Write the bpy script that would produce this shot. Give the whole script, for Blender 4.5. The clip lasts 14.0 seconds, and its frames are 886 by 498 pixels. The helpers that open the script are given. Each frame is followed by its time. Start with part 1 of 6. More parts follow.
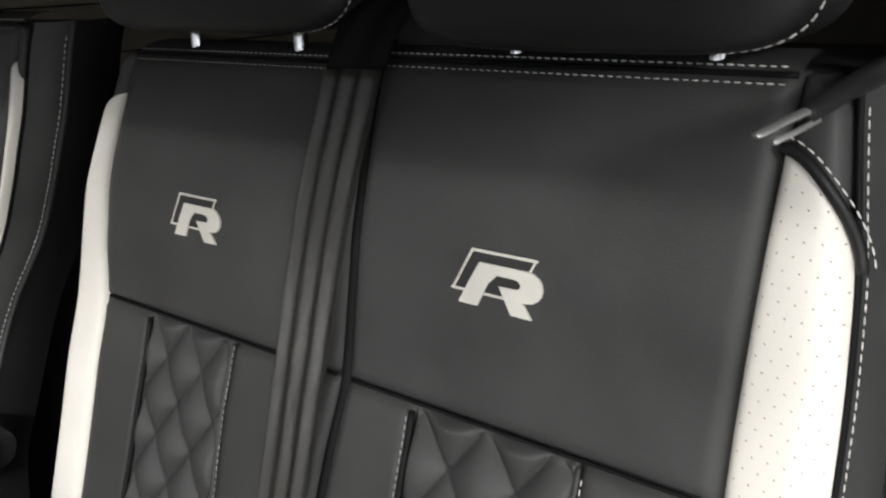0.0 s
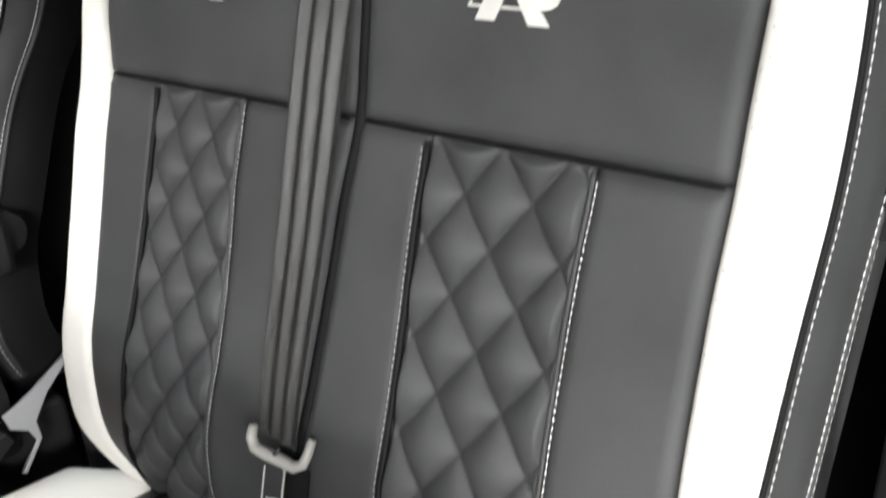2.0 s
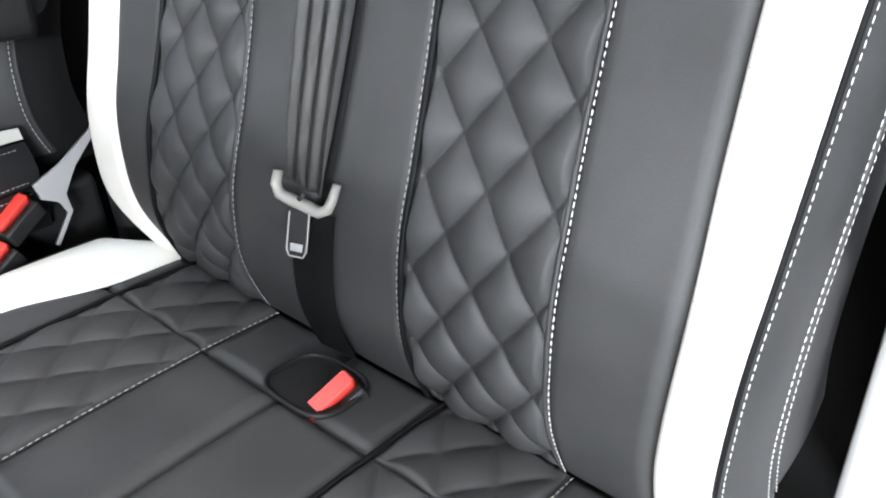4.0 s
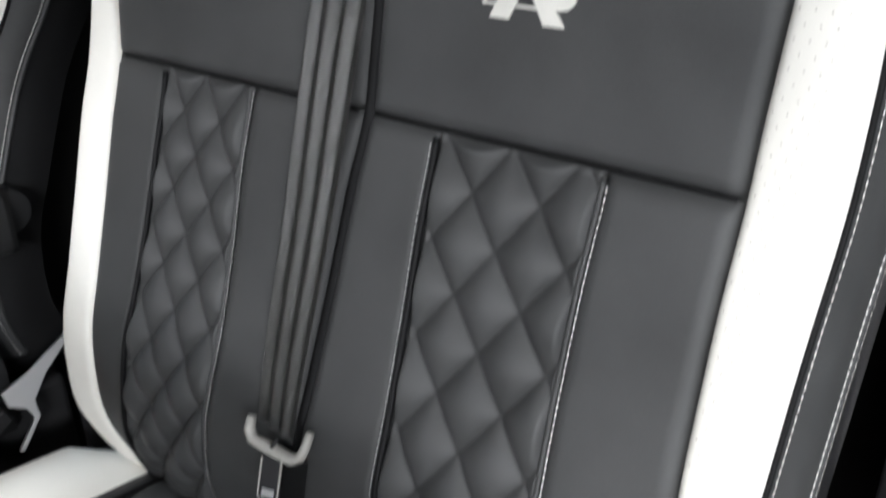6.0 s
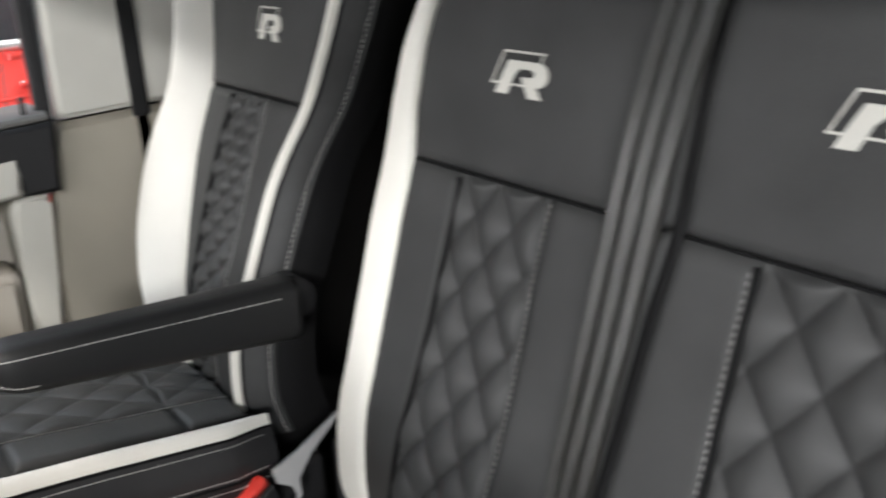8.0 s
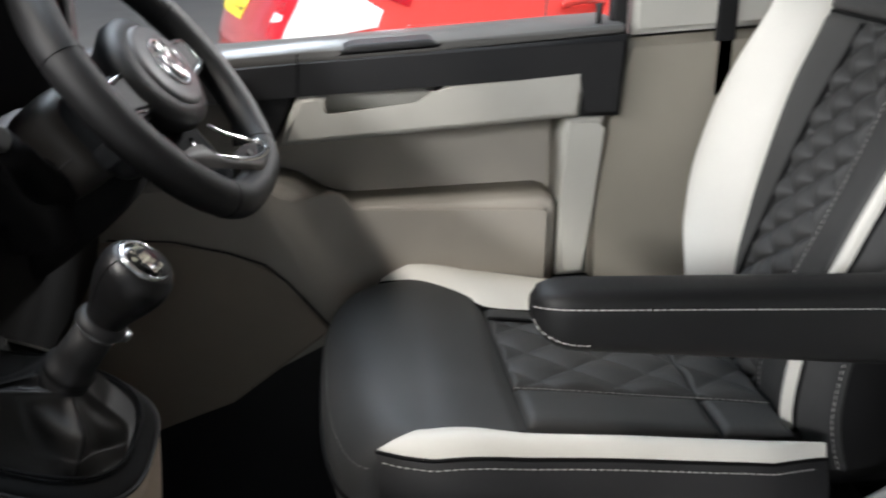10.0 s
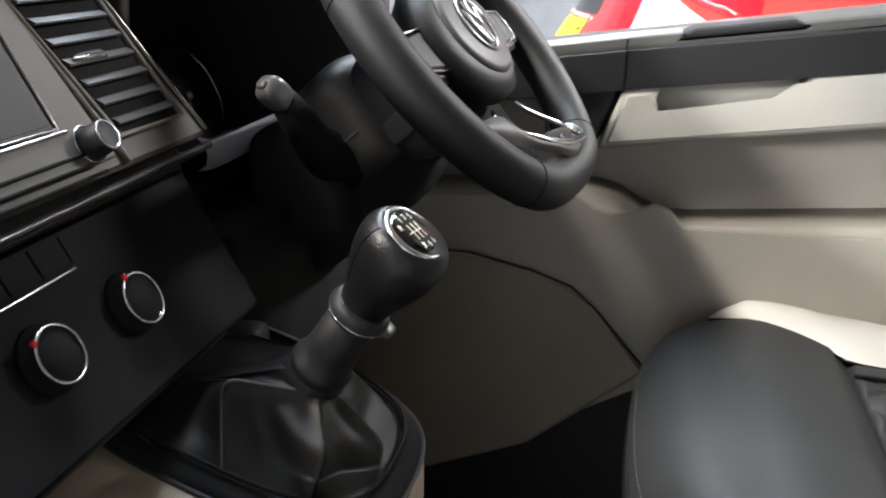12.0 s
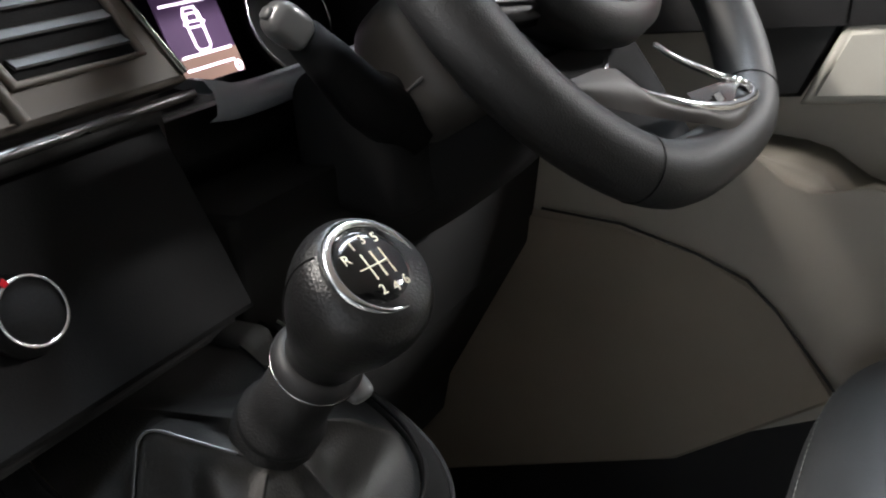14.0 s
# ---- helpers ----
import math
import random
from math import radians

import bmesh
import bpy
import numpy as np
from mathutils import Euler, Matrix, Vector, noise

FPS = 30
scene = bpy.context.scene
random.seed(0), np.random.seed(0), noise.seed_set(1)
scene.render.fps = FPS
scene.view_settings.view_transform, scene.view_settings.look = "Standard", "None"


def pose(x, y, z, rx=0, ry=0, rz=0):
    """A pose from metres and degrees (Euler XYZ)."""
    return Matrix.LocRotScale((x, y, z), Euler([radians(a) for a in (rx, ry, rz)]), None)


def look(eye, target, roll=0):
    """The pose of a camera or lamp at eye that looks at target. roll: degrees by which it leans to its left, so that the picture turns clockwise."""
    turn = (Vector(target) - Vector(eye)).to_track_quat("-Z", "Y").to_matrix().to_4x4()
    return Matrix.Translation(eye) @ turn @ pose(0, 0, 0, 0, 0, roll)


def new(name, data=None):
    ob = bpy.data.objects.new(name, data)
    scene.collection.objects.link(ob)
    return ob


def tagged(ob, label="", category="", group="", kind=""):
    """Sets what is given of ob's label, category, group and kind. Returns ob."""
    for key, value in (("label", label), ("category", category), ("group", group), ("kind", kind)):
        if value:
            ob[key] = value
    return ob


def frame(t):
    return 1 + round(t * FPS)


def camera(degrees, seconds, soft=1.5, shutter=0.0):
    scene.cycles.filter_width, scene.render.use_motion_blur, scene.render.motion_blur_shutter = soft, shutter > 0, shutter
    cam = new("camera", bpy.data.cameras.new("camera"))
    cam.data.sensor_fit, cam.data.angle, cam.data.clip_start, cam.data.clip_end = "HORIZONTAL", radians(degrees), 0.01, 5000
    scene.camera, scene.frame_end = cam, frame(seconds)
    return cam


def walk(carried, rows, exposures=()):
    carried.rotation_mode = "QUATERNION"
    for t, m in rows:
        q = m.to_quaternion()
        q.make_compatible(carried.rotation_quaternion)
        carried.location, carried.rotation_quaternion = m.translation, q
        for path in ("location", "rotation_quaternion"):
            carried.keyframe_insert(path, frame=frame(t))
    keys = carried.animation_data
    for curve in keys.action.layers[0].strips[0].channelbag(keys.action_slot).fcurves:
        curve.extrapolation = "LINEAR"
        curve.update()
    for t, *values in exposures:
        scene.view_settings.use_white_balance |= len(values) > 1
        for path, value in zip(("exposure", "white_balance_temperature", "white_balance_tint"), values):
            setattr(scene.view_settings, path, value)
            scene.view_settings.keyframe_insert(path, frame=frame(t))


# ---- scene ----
cam = camera(53.3, 14.0, 2.0, 0.5)
PATH = [
    (0, (0.855, -0.543, 1.685), (-0.358, 0.926, 1.076), -2.4),
    (0.5, (0.857, -0.554, 1.662), (-0.307, 0.95, 1.043), -2.5),
    (1, (0.857, -0.571, 1.64), (-0.296, 0.917, 0.965), -3.1),
    (1.5, (0.86, -0.596, 1.606), (-0.277, 0.867, 0.853), -3.2),
    (2, (0.868, -0.619, 1.55), (-0.266, 0.801, 0.714), -2.7),
    (2.5, (0.877, -0.631, 1.493), (-0.259, 0.722, 0.556), -2.5),
    (3, (0.884, -0.639, 1.449), (-0.238, 0.631, 0.388), -3.0),
    (3.2, (0.887, -0.642, 1.437), (-0.227, 0.592, 0.324), -3.3),
    (5.5, (0.869, -0.632, 1.502), (-0.239, 0.676, 0.471), -1.5),
    (6, (0.859, -0.61, 1.56), (-0.272, 0.792, 0.689), -0.8),
    (6.5, (0.857, -0.593, 1.576), (-0.3, 0.867, 0.847), 0.5),
    (7, (0.85, -0.59, 1.601), (-0.363, 0.834, 0.896), -0.0),
    (7.5, (0.832, -0.595, 1.618), (-0.523, 0.685, 0.894), -2.2),
    (8, (0.768, -0.66, 1.596), (-0.721, 0.476, 0.895), -2.5),
    (8.2, (0.733, -0.690, 1.578), (-0.828, 0.387, 0.905), -1.9),
    (8.5, (0.651, -0.735, 1.557), (-0.944, 0.258, 0.872), -1.6),
    (8.7, (0.61, -0.723, 1.545), (-1.043, 0.165, 0.85), -1.2),
    (9, (0.553, -0.711, 1.548), (-1.157, 0.025, 0.818), -1.6),
    (9.2, (0.523, -0.703, 1.55), (-1.219, -0.075, 0.795), -1.3),
    (11.3, (0.4, -0.733, 1.409), (-1.473, -1.004, 0.762), -3.7),
    (11.5, (0.374, -0.735, 1.402), (-1.495, -1.061, 0.768), -4.2),
    (12, (0.299, -0.721, 1.401), (-1.542, -1.194, 0.778), -4.2),
    (12.5, (0.217, -0.701, 1.41), (-1.566, -1.339, 0.767), -4.0),
    (13, (0.152, -0.697, 1.406), (-1.572, -1.454, 0.733), -3.9),
    (13.5, (0.105, -0.684, 1.391), (-1.551, -1.549, 0.678), -5.0),
    (14, (0.061, -0.681, 1.379), (-1.525, -1.629, 0.614), -5.0),
]
walk(cam, [(t, look(eye, target, roll)) for t, eye, target, roll in PATH], [(0.0, -0.03, 6550, 10), (0.5, 0.15, 6550, 10), (1.5, 0.41, 6450, 10), (2.0, 0.57, 6400, 10), (3.0, 1.0, 6000, 10), (5.5, 0.61, 6050, 10), (6.0, 0.15, 6150, 10), (6.5, 0.06, 6250, 10), (7.5, 0.22, 6400, 10), (8.5, -0.06, 6400, 10), (9.0, -0.18, 6300, 10), (11.5, 0.54, 6450, 10), (13.0, 0.70, 6400, 10), (14.0, 0.74, 6450, 10)])

# ---- light ----
world = bpy.data.worlds.new("workshop_air")
scene.world = world
world.use_nodes = True
world.node_tree.nodes["Background"].inputs[0].default_value = (0.85, 0.92, 1.0, 1)
world.node_tree.nodes["Background"].inputs[1].default_value = 0.4


def lamp(name, at, to, sx, sy, watts, colour=(1, 1, 1)):
    d = bpy.data.lights.new(name, "AREA")
    d.shape, d.size, d.size_y, d.energy, d.color = "RECTANGLE", sx, sy, watts, colour
    ob = new(name, d)
    ob.matrix_world = look(at, to)
    return ob


for lx, ly, w, deep in ((8.5, -6.0, 1900, 0.6), (4.0, -8.5, 1200, 3.2), (-4.2, 3.9, 1400, 0.6), (-2.2, -8.5, 700, 0.6)):
    lamp("tube_lamp", (lx, ly, 4.55), (lx, ly, 0), 4.0, deep, w, (1.0, 0.985, 0.97))
# a cooler tube between the van and the red car
lamp("tube_lamp", (-3.0, -1.25, 4.55), (-3.0, -1.25, 0), 4.0, 0.6, 250, (0.80, 0.90, 1.0))
# an unseen warmer tube, added over the bonnet to light the driver's door
lamp("tube_lamp", (1.6, -2.75, 4.55), (1.6, -2.75, 0), 2.4, 0.4, 215, (1.0, 0.94, 0.87))
# unseen cool lamp added on the passenger's side as a faint daylight fill
lamp("side_fill", (9.0, -0.4, 2.0), (0.0, -0.50, 1.1), 2.6, 2.6, 5, (0.84, 0.92, 1.0))

# ---- materials ----
def mat(name, colour, rough=0.5, metal=0.0, grain=0.0, grain_size=300.0, bump=0.0, mottled=0.12, mottle_size=9.0, coat=0.0, emit=0.0, kind="noise", sheen=0.0, spec=0.5):
    m = bpy.data.materials.new(name)
    m.use_nodes = True
    nt = m.node_tree
    n, l = nt.nodes, nt.links
    b = n["Principled BSDF"]
    b.inputs["Roughness"].default_value = rough
    b.inputs["Metallic"].default_value = metal
    b.inputs["Specular IOR Level"].default_value = spec
    b.inputs["Coat Weight"].default_value = coat
    b.inputs["Coat Roughness"].default_value = 0.08
    b.inputs["Sheen Weight"].default_value = sheen
    tc = n.new("ShaderNodeTexCoord")
    big = n.new("ShaderNodeTexNoise")
    big.inputs["Scale"].default_value = mottle_size
    big.inputs["Detail"].default_value = 4
    l.new(tc.outputs["Object"], big.inputs["Vector"])
    fine = n.new("ShaderNodeTexVoronoi" if kind == "leather" else "ShaderNodeTexNoise")
    fine.inputs["Scale"].default_value = grain_size
    l.new(tc.outputs["Object"], fine.inputs["Vector"])
    ramp = n.new("ShaderNodeMapRange")
    ramp.inputs["From Min"].default_value, ramp.inputs["From Max"].default_value = 0.3, 0.7
    ramp.inputs["To Min"].default_value, ramp.inputs["To Max"].default_value = 1 - mottled, 1 + mottled
    l.new(big.outputs[0], ramp.inputs["Value"])
    g2 = n.new("ShaderNodeMapRange")
    g2.inputs["To Min"].default_value, g2.inputs["To Max"].default_value = 1 - grain, 1 + grain
    l.new(fine.outputs[0], g2.inputs["Value"])
    mul = n.new("ShaderNodeMath")
    mul.operation = "MULTIPLY"
    l.new(ramp.outputs[0], mul.inputs[0])
    l.new(g2.outputs[0], mul.inputs[1])
    mix = n.new("ShaderNodeVectorMath")
    mix.operation = "SCALE"
    mix.inputs[0].default_value = colour[:3]
    l.new(mul.outputs[0], mix.inputs["Scale"])
    l.new(mix.outputs[0], b.inputs["Base Color"])
    rr = n.new("ShaderNodeMapRange")
    rr.inputs["To Min"].default_value, rr.inputs["To Max"].default_value = max(0.02, rough - 0.06), min(1, rough + 0.06)
    l.new(big.outputs[0], rr.inputs["Value"])
    l.new(rr.outputs[0], b.inputs["Roughness"])
    if bump:
        bp = n.new("ShaderNodeBump")
        bp.inputs["Strength"].default_value = bump
        bp.inputs["Distance"].default_value = 0.0006
        l.new(fine.outputs[0], bp.inputs["Height"])
        l.new(bp.outputs[0], b.inputs["Normal"])
    if emit:
        l.new(mix.outputs[0], b.inputs["Emission Color"])
        b.inputs["Emission Strength"].default_value = emit
    return m


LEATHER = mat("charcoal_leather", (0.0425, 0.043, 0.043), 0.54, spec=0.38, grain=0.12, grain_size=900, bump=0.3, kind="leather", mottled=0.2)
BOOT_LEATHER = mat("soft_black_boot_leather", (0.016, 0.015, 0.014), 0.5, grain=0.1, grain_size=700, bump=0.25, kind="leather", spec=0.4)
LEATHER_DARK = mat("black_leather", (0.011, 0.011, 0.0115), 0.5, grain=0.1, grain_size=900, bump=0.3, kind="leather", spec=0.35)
WHITE = mat("white_leather", (0.78, 0.76, 0.70), 0.5, grain=0.03, grain_size=900, bump=0.2, kind="leather", mottled=0.04)
BLACK = mat("black_cloth", (0.017, 0.017, 0.0175), 0.85, grain=0.3, grain_size=1200, bump=0.4, spec=0.1)
KNOB_LEATHER = mat("polished_black_leather", (0.010, 0.010, 0.0105), 0.34, grain=0.1, grain_size=700, bump=0.35, kind="leather", spec=0.55)
PIPING = mat("black_piping", (0.006, 0.006, 0.0065), 0.6, spec=0.15)
THREAD = mat("white_thread", (0.75, 0.74, 0.7), 0.6, grain=0.2, grain_size=2000)
THREAD_MID = mat("pale_grey_thread", (0.46, 0.455, 0.44), 0.6, grain=0.2, grain_size=2000)
THREAD_GREY = mat("grey_thread", (0.20, 0.20, 0.19), 0.6, grain=0.2, grain_size=2000)
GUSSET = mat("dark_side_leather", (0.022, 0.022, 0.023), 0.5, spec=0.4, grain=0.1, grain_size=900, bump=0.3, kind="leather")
THREAD_DARK = mat("dark_thread", (0.02, 0.02, 0.022), 0.6)
LOGO = mat("silver_stitching", (0.62, 0.61, 0.56), 0.55, grain=0.25, grain_size=1500, bump=0.4)
LOGO_DARK = mat("dark_stitching", (0.02, 0.02, 0.02), 0.6, grain=0.3, grain_size=1500, bump=0.4)
WEB = mat("belt_webbing", (0.046, 0.045, 0.042), 0.31, spec=0.95, grain=0.25, grain_size=1600, bump=0.5)
BLACK_PLASTIC = mat("black_plastic", (0.018, 0.018, 0.019), 0.5, grain=0.15, grain_size=1500, bump=0.3, spec=0.38)
KNEE = mat("dark_grey_knee_plastic", (0.015, 0.0148, 0.0148), 0.75, grain=0.2, grain_size=900, bump=0.4, spec=0.25)
DASH_BLACK = mat("soft_black_dash", (0.036, 0.0355, 0.035), 0.65, grain=0.2, grain_size=900, bump=0.5, spec=0.2)
GLOSS_BLACK = mat("satin_brown_grey_trim", (0.105, 0.090, 0.076), 0.58, grain=0.05, grain_size=1500)
GREY_PLASTIC = mat("light_grey_plastic", (0.54, 0.53, 0.48), 0.55, grain=0.06, grain_size=1100, bump=0.3, mottled=0.05)
TAUPE_PLASTIC = mat("taupe_grey_plastic", (0.32, 0.295, 0.245), 0.6, grain=0.06, grain_size=1100, bump=0.3, mottled=0.05)
DOOR_GREY = mat("warm_grey_door_plastic", (0.37, 0.345, 0.30), 0.58, grain=0.06, grain_size=1100, bump=0.3, mottled=0.05)
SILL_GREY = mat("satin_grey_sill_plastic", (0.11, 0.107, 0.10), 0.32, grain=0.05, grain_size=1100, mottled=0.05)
# darker than the other door plastic: the footwell's shade is in this colour
DOOR_SHADED = mat("shaded_brown_speaker_plastic", (0.30, 0.26, 0.21), 0.6, grain=0.06, grain_size=1100, bump=0.3, mottled=0.06)
CONSOLE_TAN = mat("tan_console_plastic", (0.36, 0.29, 0.225), 0.55, grain=0.06, grain_size=1100, bump=0.3, mottled=0.05)
SLEEVE_GREY = mat("pale_grey_plastic_sleeve", (0.42, 0.42, 0.42), 0.4, grain=0.06, grain_size=1100, mottled=0.05)
MID_PLASTIC = mat("mid_grey_plastic", (0.23, 0.225, 0.21), 0.6, grain=0.08, grain_size=1100, bump=0.3, mottled=0.05)
CHROME = mat("satin_chrome", (0.8, 0.8, 0.8), 0.16, metal=1.0, mottled=0.03)
STEEL = mat("brushed_steel", (0.55, 0.55, 0.53), 0.35, metal=1.0, mottled=0.05)
TONGUE = mat("grey_coated_tongue", (0.30, 0.29, 0.265), 0.4, grain=0.1)
RED = mat("red_button_plastic", (0.75, 0.06, 0.045), 0.4, mottled=0.05)
CAR_RED = mat("red_car_paint", (0.60, 0.050, 0.040), 0.10, coat=1.0, mottled=0.03)
LENS_RED = mat("red_lamp_lens", (0.55, 0.01, 0.02), 0.12, coat=0.8, grain=0.3, grain_size=60)
LENS_WHITE = mat("clear_lamp_lens", (0.85, 0.83, 0.82), 0.12, coat=0.8)
YELLOW = mat("yellow_plate", (0.8, 0.6, 0.05), 0.4)
CONCRETE = mat("workshop_concrete", (0.20, 0.20, 0.195), 0.55, grain=0.15, grain_size=60, bump=0.3, mottle_size=2.0)
WALL = mat("painted_workshop_wall", (0.44, 0.47, 0.51), 0.8, mottle_size=2.0)
CARPET = mat("black_rubber_mat", (0.02, 0.02, 0.02), 0.85, grain=0.3, grain_size=500, bump=0.6, spec=0.1)
SCREEN = mat("lit_screen", (0.9, 0.75, 0.9), 0.4, emit=2.0)
SCREEN_DIM = mat("dim_purple_screen", (0.08, 0.045, 0.10), 0.6, emit=0.26, spec=0.1)
AMBER = mat("brown_screen_band", (0.26, 0.16, 0.13), 0.6, emit=0.30, spec=0.1)
PALE = mat("pale_printed_figures", (0.80, 0.76, 0.60), 0.5)
GLASS_DARK = mat("dark_window_glass", (0.02, 0.02, 0.022), 0.06, coat=1.0)
VAN_WHITE = mat("white_body_paint", (0.78, 0.78, 0.77), 0.35, coat=0.6)
WHITE_PERF = mat("perforated_white_leather", (0.78, 0.76, 0.70), 0.5, grain=0.03, grain_size=900, bump=0.2, kind="leather", mottled=0.04)
DARK_CHROME = mat("dark_chrome", (0.22, 0.21, 0.20), 0.25, metal=1.0, mottled=0.03)
HUB_GREY = mat("grey_hub_plastic", (0.06, 0.06, 0.062), 0.45, grain=0.1, grain_size=1200, bump=0.2)
DARK_TRIM = mat("dark_brown_grey_trim", (0.013, 0.012, 0.011), 0.5, grain=0.15, grain_size=1100, bump=0.3)
LIP_GREY = mat("blue_grey_plastic", (0.36, 0.38, 0.42), 0.45, grain=0.1, grain_size=1100, bump=0.2)
SPOKE_BROWN = mat("satin_brown_grey_inlay", (0.040, 0.036, 0.033), 0.5, spec=0.35)
SATIN = mat("satin_black_inlay", (0.022, 0.020, 0.019), 0.28, coat=0.3)
COLUMN = mat("brown_grey_column_plastic", (0.038, 0.035, 0.032), 0.45, grain=0.15, grain_size=1100, bump=0.3)
SLATE = mat("slate_grey_plastic", (0.026, 0.0285, 0.032), 0.5, grain=0.1, grain_size=1100, bump=0.2)
STALK_END = mat("satin_grey_stalk_end", (0.10, 0.10, 0.10), 0.3, coat=0.3)
SLAT = mat("dark_grey_slat_plastic", (0.045, 0.042, 0.040), 0.42)
BRIGHT = mat("bright_plated_steel", (0.92, 0.92, 0.91), 0.42, metal=0.85, mottled=0.03)
PIANO = mat("gloss_black_plate", (0.004, 0.004, 0.0045), 0.14, coat=0.5)
PLY = mat("pale_lining_board", (0.62, 0.55, 0.45), 0.6, grain=0.12, grain_size=40, mottled=0.15)
VAN_PAINT = mat("van_body_paint", (0.12, 0.12, 0.13), 0.3, coat=0.7)


# ---- mesh helpers ----
def thing(name, label, category, at=(0, 0, 0), group="", kind=""):
    ob = new(name)
    ob.location = at
    ob.empty_display_size = 0.05
    return tagged(ob, label, category, group, kind)


def finish(ob, smooth=True):
    if smooth:
        for p in ob.data.polygons:
            p.use_smooth = True
    return ob


def part(name, bm, material, parent=None, label="", smooth=True):
    weighted = len(bm.faces) < 260
    me = bpy.data.meshes.new(name)
    bmesh.ops.recalc_face_normals(bm, faces=bm.faces)
    bm.to_mesh(me)
    bm.free()
    me.materials.append(material)
    ob = new(name, me)
    if weighted and smooth:
        ob.modifiers.new("weighted", "WEIGHTED_NORMAL")
    if parent:
        ob.parent = parent
        top = parent
        off = Vector(parent.location)
        while top.parent:
            top = top.parent
            off += Vector(top.location)
        ob.location = -off
        if label:
            ob["label"] = label
    return finish(ob, smooth)


def lone(name, bm, material, label, category, kind="", group="", smooth=True):
    return tagged(part(name, bm, material, None, "", smooth), label, category, group, kind)


def box(x0, x1, y0, y1, z0, z1, bevel=0.0, bm=None, seg=2, m=None):
    bm = bm or bmesh.new()
    r = bmesh.ops.create_cube(bm, size=1)
    c = Vector(((x0 + x1) / 2, (y0 + y1) / 2, (z0 + z1) / 2))
    for v in r["verts"]:
        v.co = Vector((v.co.x * (x1 - x0), v.co.y * (y1 - y0), v.co.z * (z1 - z0)))
        v.co = (m @ (v.co + c)) if m else v.co + c
    if bevel:
        es = list({e for v in r["verts"] for e in v.link_edges})
        bmesh.ops.bevel(bm, geom=es, offset=bevel, segments=seg, affect="EDGES", profile=0.6)
    return bm


def grid(fn, nu, nv, bm=None, close_u=False):
    """A sheet of fn(u, v) for u, v in 0..1."""
    bm = bm or bmesh.new()
    vs = [[bm.verts.new(fn(i / nu, j / nv)) for j in range(nv + 1)] for i in range(nu if close_u else nu + 1)]
    for i in range(nu):
        for j in range(nv):
            a, b = vs[i], vs[(i + 1) % len(vs)]
            bm.faces.new((a[j], b[j], b[j + 1], a[j + 1]))
    return bm


def tube(pts, r, n=8, bm=None, closed=False, cap=True, flat=1.0):
    bm = bm or bmesh.new()
    pts = [Vector(p) for p in pts]
    rings, last = [], None
    for i, p in enumerate(pts):
        a = pts[i - 1] if i or closed else p
        b = pts[(i + 1) % len(pts)] if i < len(pts) - 1 or closed else p
        d = (b - a).normalized()
        if last is None:
            ref = Vector((0, 0, 1)) if abs(d.z) < 0.9 else Vector((1, 0, 0))
            s = d.cross(ref).normalized()
        else:
            s = (last - d * last.dot(d)).normalized()
        last = s
        w = d.cross(s)
        rad = r(i / max(1, len(pts) - 1)) if callable(r) else r
        rings.append([bm.verts.new(p + s * (rad * math.cos(2 * math.pi * k / n)) + w * (rad * flat * math.sin(2 * math.pi * k / n))) for k in range(n)])
    m = len(rings)
    for i in range(m if closed else m - 1):
        a, b = rings[i], rings[(i + 1) % m]
        for k in range(n):
            bm.faces.new((a[k], a[(k + 1) % n], b[(k + 1) % n], b[k]))
    if cap and not closed:
        bm.faces.new(rings[0][::-1])
        bm.faces.new(rings[-1])
    return bm


def lathe(profile, m, n=40, bm=None):
    """Turns (radius, height) pairs round the z axis of the pose m."""
    bm = bm or bmesh.new()
    rings = []
    for r, h in profile:
        rings.append([bm.verts.new(m @ Vector((r * math.cos(2 * math.pi * k / n), r * math.sin(2 * math.pi * k / n), h))) for k in range(n)])
    for a, b in zip(rings, rings[1:]):
        for k in range(n):
            bm.faces.new((a[k], a[(k + 1) % n], b[(k + 1) % n], b[k]))
    bm.faces.new(rings[0][::-1])
    bm.faces.new(rings[-1])
    return bm


def ring(profile, m, n=48):
    """A closed band turned round the z axis of the pose m, open in the middle."""
    k = len(profile)
    bm = bmesh.new()
    rows = [[bm.verts.new(m @ Vector((r * math.cos(2 * math.pi * i / n), r * math.sin(2 * math.pi * i / n), h))) for i in range(n)] for r, h in profile]
    for j in range(k):
        a, b = rows[j], rows[(j + 1) % k]
        for i in range(n):
            bm.faces.new((a[i], a[(i + 1) % n], b[(i + 1) % n], b[i]))
    return bm


def prism(outline, m, depth, bm=None, bevel=0.0, seg=2):
    """An outline of (x, y) pairs, pushed out by depth along z of the pose m."""
    bm = bm or bmesh.new()
    lo = [bm.verts.new(m @ Vector((x, y, 0))) for x, y in outline]
    hi = [bm.verts.new(m @ Vector((x, y, depth))) for x, y in outline]
    k = len(outline)
    f = [bm.faces.new(lo[::-1]), bm.faces.new(hi)]
    for i in range(k):
        bm.faces.new((lo[i], lo[(i + 1) % k], hi[(i + 1) % k], hi[i]))
    if bevel:
        bmesh.ops.bevel(bm, geom=list(f[1].edges), offset=bevel, segments=seg, affect="EDGES")
    return bm


